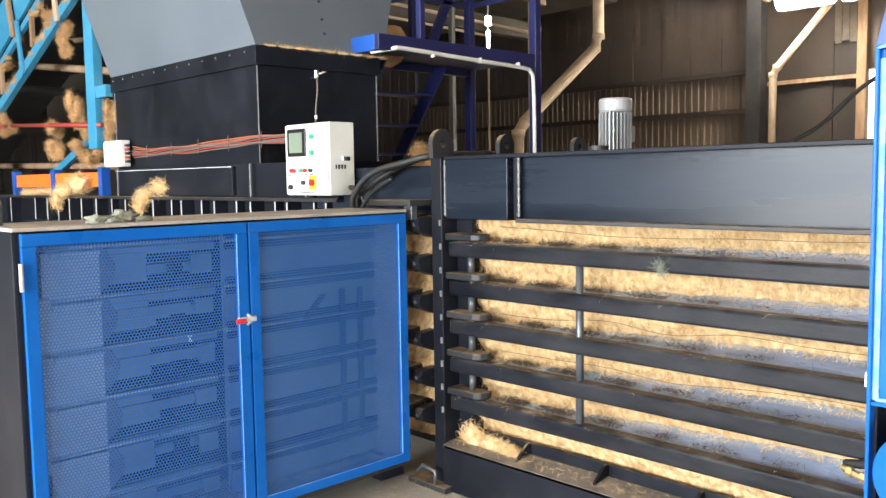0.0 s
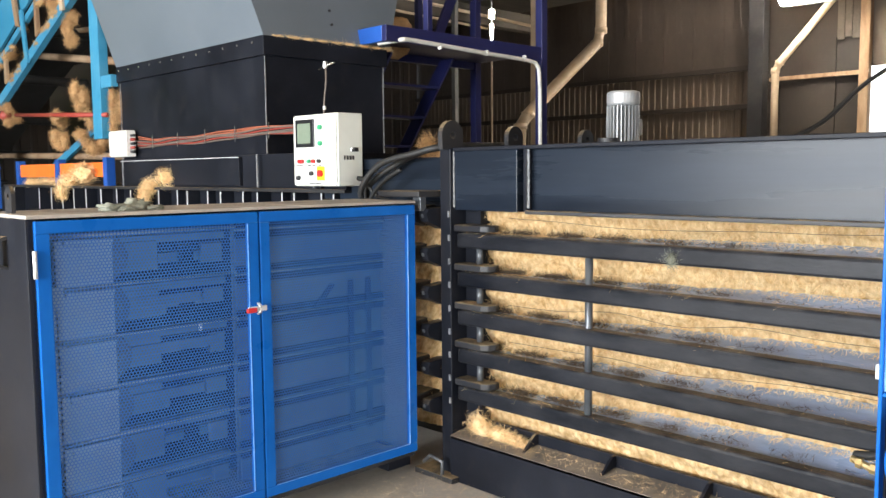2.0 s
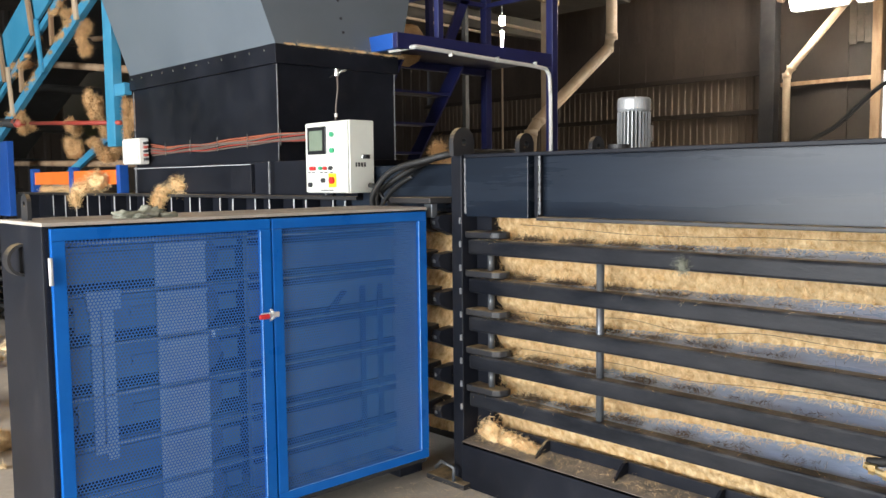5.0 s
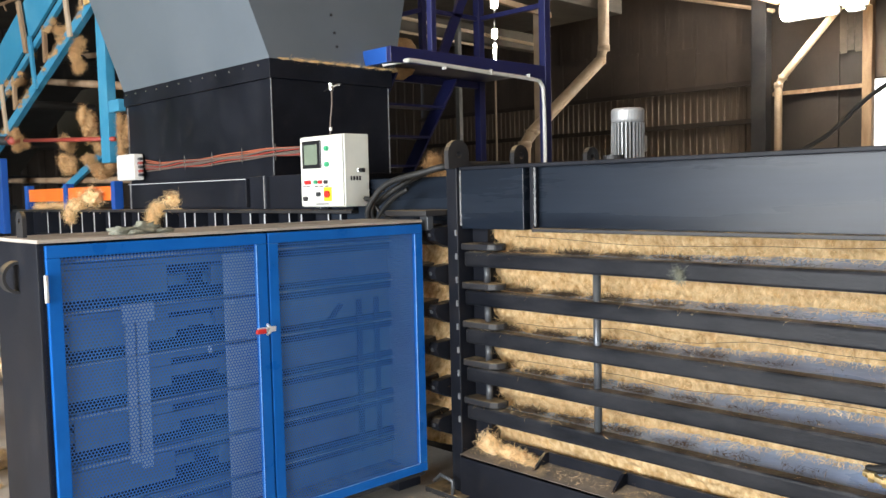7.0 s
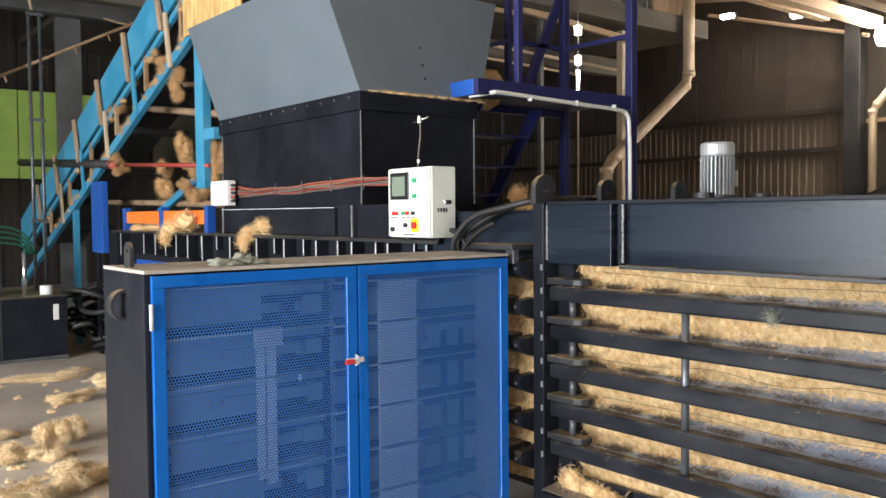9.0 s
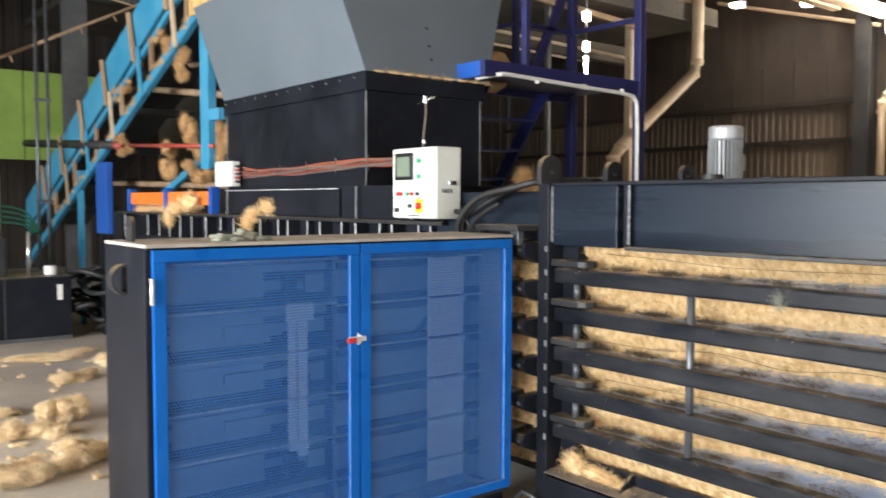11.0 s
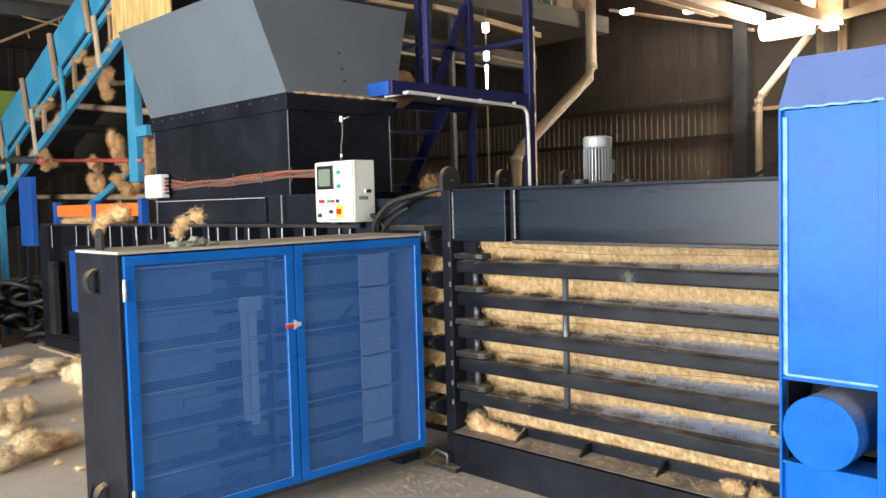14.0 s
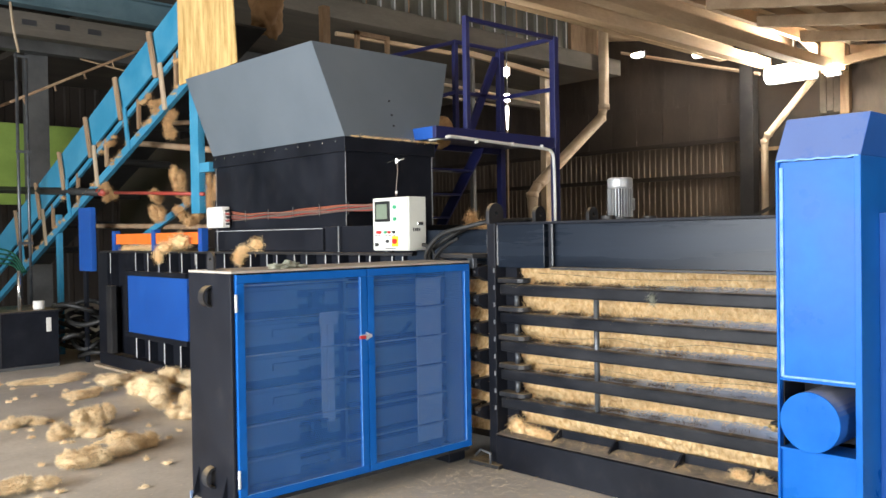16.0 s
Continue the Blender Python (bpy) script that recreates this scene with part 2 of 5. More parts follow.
def box(*b, bm=None):
    """A box from x0, x1, y0, y1, z0, z1 in world metres."""
    bm = bm or bmesh.new()
    x0, x1, y0, y1, z0, z1 = b
    v = [bm.verts.new((x, y, z)) for x in (x0, x1) for y in (y0, y1) for z in (z0, z1)]
    for q in ((0, 1, 3, 2), (4, 6, 7, 5), (0, 4, 5, 1), (2, 3, 7, 6), (0, 2, 6, 4), (1, 5, 7, 3)):
        bm.faces.new([v[i] for i in q])
    return bm


def prism(points, lo, hi, axis="x", bm=None):
    """A convex outline swept along one axis; the outline's two coordinates are the other two axes in order."""
    bm = bm or bmesh.new()
    def place(p, s):
        return {"x": (s, p[0], p[1]), "y": (p[0], s, p[1]), "z": (p[0], p[1], s)}[axis]
    a = [bm.verts.new(place(p, lo)) for p in points]
    b = [bm.verts.new(place(p, hi)) for p in points]
    n = len(points)
    bm.faces.new(a)
    bm.faces.new(b[::-1])
    for i in range(n):
        bm.faces.new((a[i], b[i], b[(i + 1) % n], a[(i + 1) % n]))
    bmesh.ops.recalc_face_normals(bm, faces=bm.faces)
    return bm


def tube(points, r, sides=8, bm=None, r_end=None):
    """A round tube along a polyline."""
    bm = bm or bmesh.new()
    pts = [Vector(p) for p in points]
    rings = []
    for i, p in enumerate(pts):
        d = (pts[min(i + 1, len(pts) - 1)] - pts[max(i - 1, 0)]).normalized()
        side = d.cross(Vector((0, 0, 1)))
        side = side.normalized() if side.length > 0.05 else Vector((1, 0, 0))
        up = side.cross(d).normalized()
        rad = r if r_end is None else r + (r_end - r) * i / (len(pts) - 1)
        rings.append([bm.verts.new(p + rad * (math.cos(a) * side + math.sin(a) * up)) for a in (2 * math.pi * k / sides for k in range(sides))])
    for a, b in zip(rings, rings[1:]):
        for k in range(sides):
            bm.faces.new((a[k], a[(k + 1) % sides], b[(k + 1) % sides], b[k]))
    bm.faces.new(rings[0][::-1])
    bm.faces.new(rings[-1])
    return bm


def smooth_path(points, n=24):
    """Points along a Catmull-Rom curve."""
    p = [Vector(q) for q in points]
    p = [2 * p[0] - p[1], *p, 2 * p[-1] - p[-2]]
    out = []
    for i in range(1, len(p) - 2):
        a, b, c, d = p[i - 1:i + 3]
        for k in range(n):
            t = k / n
            out.append(0.5 * (2 * b + (c - a) * t + (2 * a - 5 * b + 4 * c - d) * t * t + (3 * b - a - 3 * c + d) * t ** 3))
    return [*out, p[-2]]


def disc(cx, cy, cz, r, lo, hi, axis="x", sides=28, bm=None, r2=None):
    """A round bar along one axis from lo to hi."""
    pts = [(math.cos(2 * math.pi * k / sides) * r, math.sin(2 * math.pi * k / sides) * r) for k in range(sides)]
    c = {"x": (cy, cz), "y": (cx, cz), "z": (cx, cy)}[axis]
    return prism([(c[0] + p[0], c[1] + p[1]) for p in pts], lo, hi, axis, bm)


def ring_plate(cx, cz, r, hole, y0, y1, drop, bm=None, axis="y", base=None):
    """A lifting lug: a round-headed plate with a hole, standing drop below the eye's centre."""
    bm = bm or bmesh.new()
    outer, inner = [], []
    n = 24
    for k in range(n):
        a = 2 * math.pi * k / n
        ox, oz = math.cos(a) * r, math.sin(a) * r
        if a > math.pi:
            oz = -drop
            ox = math.cos(a) * r
        outer.append((ox, oz))
        inner.append((math.cos(a) * hole, math.sin(a) * hole))
    rows = []
    for s in (y0, y1):
        mk = (lambda p: (cx + p[0], s, cz + p[1])) if axis == "y" else (lambda p: (s, cx + p[0], cz + p[1]))
        rows.append(([bm.verts.new(mk(p)) for p in outer], [bm.verts.new(mk(p)) for p in inner]))
    (o0, i0), (o1, i1) = rows
    for k in range(n):
        j = (k + 1) % n
        for q in ((o0[k], o0[j], i0[j], i0[k]), (o1[k], i1[k], i1[j], o1[j]), (o0[k], o1[k], o1[j], o0[j]), (i0[k], i0[j], i1[j], i1[k])):
            bm.faces.new(q)
    bmesh.ops.recalc_face_normals(bm, faces=bm.faces)
    return bm


def strands(bm, n, where, length, width, rng, curl=0.6, flat=0.0):
    """Loose fibres: thin curved ribbons. where(rng) gives a start and a heading."""
    for _ in range(n):
        p, d = where(rng)
        d = d.normalized()
        side = d.cross(Vector((rng.uniform(-1, 1), rng.uniform(-1, 1), rng.uniform(-1, 1)))).normalized() * width * rng.uniform(0.6, 1.3)
        step = length * rng.uniform(0.4, 1.3) / 3
        last = None
        for k in range(4):
            w = side * (1 - 0.25 * k)
            pair = (bm.verts.new(p - w), bm.verts.new(p + w))
            if last:
                bm.faces.new((last[0], last[1], pair[1], pair[0]))
            last = pair
            d = (d + curl * Vector((rng.uniform(-1, 1), rng.uniform(-1, 1), rng.uniform(-1, 1) - flat))).normalized()
            p = p + d * step
    return bm


def clump(bm, c, r, seed, strand_count=260, strand_length=0.09, width=0.0013, detail=3, rough=0.30, core=0.0):
    """A tangled lump of fibre: an uneven core with fibres standing off it."""
    rng = random.Random(seed)
    core = core or (0.66 if strand_count else 0.75)
    made = bmesh.ops.create_icosphere(bm, subdivisions=detail, radius=1.0)["verts"]
    off = Vector((seed * 3.7, seed * 1.3, seed * 0.7))
    for v in made:
        n = v.co.normalized()
        k = core + rough * noise.noise(n * 1.6 + off) + 0.35 * rough * noise.noise(n * 4.5 + off) + 0.45 * rough * noise.noise(n * 12 + off)
        v.co = Vector(c) + Vector((n.x * r[0], n.y * r[1], n.z * r[2])) * k
    def where(g):
        n = Vector((g.gauss(0, 1), g.gauss(0, 1), g.gauss(0, 1))).normalized()
        k = 0.66 + rough * noise.noise(n * 1.6 + off)
        p = Vector(c) + Vector((n.x * r[0], n.y * r[1], n.z * r[2])) * k * g.uniform(0.8, 1.1)
        return p, 0.35 * n + 1.0 * Vector((g.uniform(-1, 1), g.uniform(-1, 1), g.uniform(-1, 1)))
    strands(bm, 3 * strand_count, where, strand_length * 0.65, width, rng, 1.0)
    return bm


def fibre_thing(name, at, lumps, label, seed, dark=False, count=260, length=0.09, width=0.0018, core=0.50, material=""):
    bm = bmesh.new()
    for i, (c, r) in enumerate(lumps):
        clump(bm, c, r, seed + i, count, length, width, core=core)
    return single(name, bm, material or ("fibre_dark" if dark else "fibre"), label, "fibre clump", "loose fibre clumps", at=at, smooth=True)


# ---- setting ----
def corrugated(x, y0, y1, z0, z1, pitch=0.19, depth=0.03, along="y", thick=0.01):
    """A ribbed metal sheet wall with a trapezoid profile; along y at x, or along x at y."""
    bm = bmesh.new()
    prof, s = [], y0
    while s < y1:
        for f, d in ((0, 0), (0.55, 0), (0.65, 1), (0.90, 1), (1.0, 0)):
            prof.append((min(s + f * pitch, y1), -d * depth))
        s += pitch
    rows = []
    for off in (0.0, thick):
        for z in (z0, z1):
            rows.append([bm.verts.new((x + d + off, t, z) if along == "y" else (t, x + d + off, z)) for t, d in prof])
    a, b, c, d = rows
    for k in range(len(prof) - 1):
        if prof[k + 1][0] - prof[k][0] < 1e-5:
            continue
        bm.faces.new((a[k], a[k + 1], b[k + 1], b[k]))
        bm.faces.new((c[k], d[k], d[k + 1], c[k + 1]))
    return bm


def bead(a, b, r, n):
    """A lumpy weld bead from a to b, with small breaks."""
    rng = random.Random(n)
    a, b = Vector(a), Vector(b)
    bm = bmesh.new()
    for k in range(n):
        made = bmesh.ops.create_icosphere(bm, subdivisions=1, radius=r * rng.uniform(0.6, 1.25))["verts"]
        c = a.lerp(b, (k + rng.uniform(0.2, 0.8)) / n) + Vector((0, rng.uniform(-0.3, 0.3) * r, 0))
        for v in made:
            v.co = c + v.co
    return bm


def build_setting():
    # floor, gently uneven
    bm = bmesh.new()
    bmesh.ops.create_grid(bm, x_segments=120, y_segments=120, size=30)
    for v in bm.verts:
        v.co += Vector((6, 6, 0.006 * noise.noise(v.co * 0.9) - 0.004))
    single("floor", bm, "floor", "dusty grey-brown concrete floor strewn with fibre", "floor", kind="structure", smooth=True)

    # east tin wall in three tiers, with a gap to the roof and a bright gateway
    wall = thing("wall_east", (20, 15, 0), "brown corrugated tin wall on dark girts", "wall", kind="structure")
    part("tin_lower", corrugated(20, 9.6, 30, 0, 3.1), "tin", wall)
    part("tin_middle", corrugated(20.03, 9.6, 30, 3.1, 4.05), "tin", wall)
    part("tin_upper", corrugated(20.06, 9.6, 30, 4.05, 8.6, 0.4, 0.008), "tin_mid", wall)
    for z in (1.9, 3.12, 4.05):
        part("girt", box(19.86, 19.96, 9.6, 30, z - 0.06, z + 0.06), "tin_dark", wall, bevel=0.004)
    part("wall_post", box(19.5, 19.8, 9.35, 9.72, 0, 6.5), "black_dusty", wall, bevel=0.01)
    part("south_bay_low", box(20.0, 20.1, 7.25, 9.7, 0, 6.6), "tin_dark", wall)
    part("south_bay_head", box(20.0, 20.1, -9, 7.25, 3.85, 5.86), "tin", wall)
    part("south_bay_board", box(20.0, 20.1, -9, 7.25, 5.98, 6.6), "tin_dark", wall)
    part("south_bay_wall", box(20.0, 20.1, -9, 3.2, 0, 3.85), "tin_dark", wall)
    part("bay_rail", box(19.85, 19.92, 7.3, 9.35, 3.67, 3.76), "slat", wall)
    part("gate_post", box(19.80, 19.98, 7.08, 7.29, 0, 6.3), "slat", wall, "pale timber gate post", bevel=0.008)
    # Dark sheet added for the shade of the recess beside the gate post.
    part("recess_shade_sheet", box(19.955, 19.995, 7.85, 8.59, 0, 4.55), "tin_dark", wall, "dark sheet standing in for a shaded recess")
    for k in range(3):
        part("loose_board", box(19.90, 19.93, 7.33 + 0.165 * k, 7.485 + 0.165 * k, 4.48 + 0.05 * (k % 2), 5.75), "timber_dark", wall, "weathered loose board", bevel=0.004)
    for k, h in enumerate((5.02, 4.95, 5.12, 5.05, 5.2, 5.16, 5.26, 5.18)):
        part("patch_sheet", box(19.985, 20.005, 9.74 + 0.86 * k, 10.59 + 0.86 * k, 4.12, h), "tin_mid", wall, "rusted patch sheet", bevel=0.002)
    single("backdrop", box(27.0, 27.1, -4, 12, -0.5, 7), "daylight", "blown-out daylight outside the gateway", "backdrop", kind="structure")

    north = thing("wall_north", (8, 22, 0), "dark tin wall deep in the hall", "wall", kind="structure")
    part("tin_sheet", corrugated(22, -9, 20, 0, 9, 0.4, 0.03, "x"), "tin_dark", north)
    west = thing("wall_west", (-9, 6, 0), "unseen tin wall with a gate opening", "wall", kind="structure")
    part("sheet_south", box(-9.1, -9.0, -9, -2.7, 0, 7), "tin", west)
    part("sheet_north", box(-9.1, -9.0, 7.7, 22, 0, 9), "tin", west)
    part("sheet_head", box(-9.1, -9.0, -2.7, 7.7, 4.8, 7.5), "tin", west)
    # Unseen wall; its opening is added to suit the south fill lamp.
    south = thing("wall_south", (5, -9, 0), "unseen tin wall with a gate opening", "wall", kind="structure")
    part("sheet_west", box(-9, -3.6, -9.1, -9.0, 0, 7), "tin", south)
    part("sheet_east", box(1.6, 20, -9.1, -9.0, 0, 7), "tin", south)
    part("sheet_head", box(-3.6, 1.6, -9.1, -9.0, 4.5, 7), "tin", south)

    # sloping roof on purlins along x
    def roof_z(y):
        return 6.35 + 0.16 * (y - 9.6)
    bm = bmesh.new()
    prism([(-9.2, roof_z(-9.2) + 0.30), (-9.2, roof_z(-9.2) + 0.36), (22, roof_z(22) + 0.36), (22, roof_z(22) + 0.30)], -9.1, 21, "x", bm)
    single("ceiling", bm, "timber", "timber and tin roof underside", "ceiling", kind="structure")
    trusses = thing("roof_frame", (10, 8, 5), "dusty timber roof purlins and rafters", "roof frame", kind="structure")
    for y in (-6, -3.5, -1, 1.5, 3.2, 4.6, 5.8, 6.8, 7.7, 8.5, 9.2, 10.2):
        z = roof_z(y)
        part("purlin", box(-9, 20, y - 0.07, y + 0.07, z + 0.02, z + 0.28), "timber", trusses, bevel=0.006)
    for x, end in ((13.2, 7.1), (15.2, 7.1), (17.2, 7.1), (19.2, 6.8), (9.0, 7.1), (3.0, 11.2), (-4.0, 11.2)):
        part("rafter", prism([(-9, roof_z(-9) - 0.22), (-9, roof_z(-9)), (end, roof_z(end)), (end, roof_z(end) - 0.22)], x - 0.07, x + 0.07, "x"), "timber", trusses, bevel=0.006)

    for y, z, h, w in ((7.30, 5.36, 0.24, 0.15), (8.75, 5.62, 0.23, 0.13), (9.9, 5.98, 0.2, 0.1)):
        part("tie_beam", box(4.9, 19.0, y - w, y + w, z, z + h), "timber", trusses, "dusty sawn tie beam", bevel=0.008)
    part("king_post", box(19.0, 19.2, 6.86, 7.42, 5.30, 6.15), "timber", trusses, bevel=0.008)
    part("knee_brace", prism([(7.42, 5.62), (7.42, 5.95), (7.72, 6.25), (8.0, 6.25)], 18.86, 18.98, "x"), "timber", trusses, bevel=0.006)
    part("knee_brace", prism([(6.86, 5.40), (6.86, 5.60), (5.6, 5.72), (5.6, 5.52)], 18.9, 19.0, "x"), "timber", trusses, bevel=0.006)

    # mezzanine store over the hall's north side
    mez = thing("mezzanine", (11, 11.8, 5), "corrugated mezzanine front above a weathered beam", "mezzanine", kind="structure")
    part("beam", box(4.6, 17.0, 11.65, 12.0, 5.62, 6.02), "timber_dark", mez, bevel=0.01)
    part("sheet", corrugated(11.85, 7.5, 15.1, 6.02, 9.0, 0.36, 0.05, "x"), "mezzanine_sheet", mez)
    # Thin pale strips paint the light catching on the sheet's ribs.
    for k in range(21):
        part("rib_highlight", box(7.74 + 0.36 * k, 7.765 + 0.36 * k, 11.785, 11.798, 6.03, 8.9), "rib_edge" if k % 3 else "slat", mez, "pale strip for the sheet rib's highlight")
    part("corner_board", box(15.1, 15.68, 11.75, 11.9, 6.02, 9.0), "slat", mez, bevel=0.006)
    part("corner_board", box(15.70, 16.3, 11.76, 11.9, 6.02, 9.0), "slat", mez, bevel=0.006)
    part("floor_deck", box(4.6, 17.0, 12.0, 21.9, 5.66, 5.80), "timber_dark", mez)
    part("lower_beam", box(8.6, 16.6, 13.6, 13.85, 4.95, 5.35), "timber_dark", mez, bevel=0.01)
    part("hung_batten", prism([(11.5, 5.66), (11.5, 5.54), (14.85, 5.33), (14.85, 5.45)], 12.02, 12.12, "y"), "timber", mez, "pale hung batten", bevel=0.006)
    part("hung_batten", prism([(8.3, 5.50), (8.3, 5.42), (11.3, 5.46), (11.3, 5.54)], 12.02, 12.10, "y"), "timber", mez, bevel=0.006)
    part("service_pipe", tube([(9.5, 13.0, 5.12), (15.5, 13.0, 4.94)], 0.035, 8), "pipe", mez, "pale service pipe", smooth=True)
    part("service_pipe", tube([(9.5, 13.1, 4.86), (14.2, 13.1, 4.74)], 0.03, 8), "pipe", mez, smooth=True)
    part("mezzanine_post", box(14.62, 14.84, 12.2, 12.36, 0, 5.62), "pipe", mez, "pale timber post", bevel=0.01)
    part("mezzanine_post", box(12.1, 12.2, 12.2, 12.3, 0, 5.62), "grey_steel", mez, bevel=0.006)

    for name, pts, r, lab in (
            ("downpipe", [(16.05, 11.5, 8.5), (16.05, 11.5, 4.72), (15.9, 11.5, 4.42), (13.52, 11.5, 2.75), (13.28, 11.5, 2.5), (13.28, 11.5, 0)], 0.13, "cream downpipe with two bends"),
            ("downpipe", [(19.3, 7.6, 5.4), (19.3, 8.85, 4.02), (19.3, 8.95, 3.85), (19.3, 8.95, 0)], 0.085, "cream downpipe with a long slanting top")):
        p = thing(name, (pts[-1][0], pts[-1][1], 0), lab, "pipe", kind="structure")
        part("pipe_run", tube(pts, r, 10), "pipe", p, smooth=True)
        for q in pts[1:-1]:
            part("pipe_collar", tube([(q[0], q[1], q[2] + 0.06), (q[0], q[1], q[2] - 0.06)], r + 0.015, 10), "pipe", p, smooth=True)

    part("eave_batten", tube([(19.6, 13.4, 6.85), (19.6, 9.2, 5.62)], 0.05, 6), "pipe", wall)
    hc = thing("hanging_cable", (12, 4.5, 3), "slack black cable hanging across the hall", "cable", kind="structure")
    part("cable", tube(smooth_path([(12, 2.6, 3.9), (12, 3.95, 2.97), (12, 4.39, 2.68), (12, 4.83, 2.28), (12, 5.14, 2.1), (12, 5.55, 1.9), (12, 6.0, 1.75)], 8), 0.03, 6), "rubber", hc, smooth=True)
    # far west end: lime sheet, grey column and girders
    lime = thing("partition_lime", (2, 17, 0), "lime green sheet partition behind the conveyor", "partition", kind="structure")
    for k in range(8):
        part("panel", box(-2.2 + k * 0.95, -1.27 + k * 0.95, 16.9, 16.96, 2.35, 3.95), "lime", lime, bevel=0.004)
    col = thing("steel_column", (3.96, 15.4, 0), "grey steel column before the lime partition", "column", kind="structure")
    part("shaft", box(3.80, 4.12, 15.3, 15.55, 0, 5.0), "grey_steel", col, bevel=0.008)
    part("column_flange", box(3.76, 4.16, 15.27, 15.30, 0, 5.0), "grey_steel", col, bevel=0.003)
    rp = thing("riser_pipe", (2.65, 11.0, 0), "pair of thin galvanised riser pipes", "pipe", kind="structure")
    for x in (2.58, 2.71):
        part("pipe_run", tube([(x, 11.9, 0), (x, 11.9, 4.3)], 0.022, 8), "bar", rp, smooth=True)
    for z in (1.6, 2.9, 4.25):
        part("pipe_clamp", box(2.54, 2.75, 11.868, 11.878, z - 0.02, z + 0.02), "bar", rp, bevel=0.003)
    part("hanger_rope", tube([(2.52, 11.9, 5.0), (2.56, 11.9, 4.6), (2.62, 11.9, 4.3)], 0.018, 6), "pipe", rp, smooth=True)
    gird = thing("steel_girder", (2, 12.8, 4.6), "pale blue steel girder under the mezzanine", "girder", kind="structure")
    part("web", box(-4, 6.2, 12.85, 12.9, 5.28, 5.60), "pale_blue", gird)
    part("flange", box(-4, 6.2, 12.75, 13.0, 5.60, 5.64), "pale_blue", gird, bevel=0.003)
    part("flange", box(-4, 6.2, 12.75, 13.0, 5.23, 5.28), "pale_blue", gird, bevel=0.003)
    tb = thing("timber_girder", (1, 13.1, 4.8), "weathered grey timber beam below the steel girder", "girder", kind="structure")
    part("beam", box(-4, 6.2, 12.95, 13.2, 4.80, 5.17), "timber_dark", tb, bevel=0.01)
    for x in (3.0, 3.5, 4.0):
        part("mortise", box(x, x + 0.22, 12.944, 12.952, 4.96, 5.05), "ink", tb, "dark mortise slot")
    g2 = thing("lattice_girder", (0, 15, 5), "grey girder crossing the hall", "girder", kind="structure")
    part("web", box(-6, 9, 15.0, 15.25, 5.0, 5.6), "grey_steel", g2, bevel=0.01)


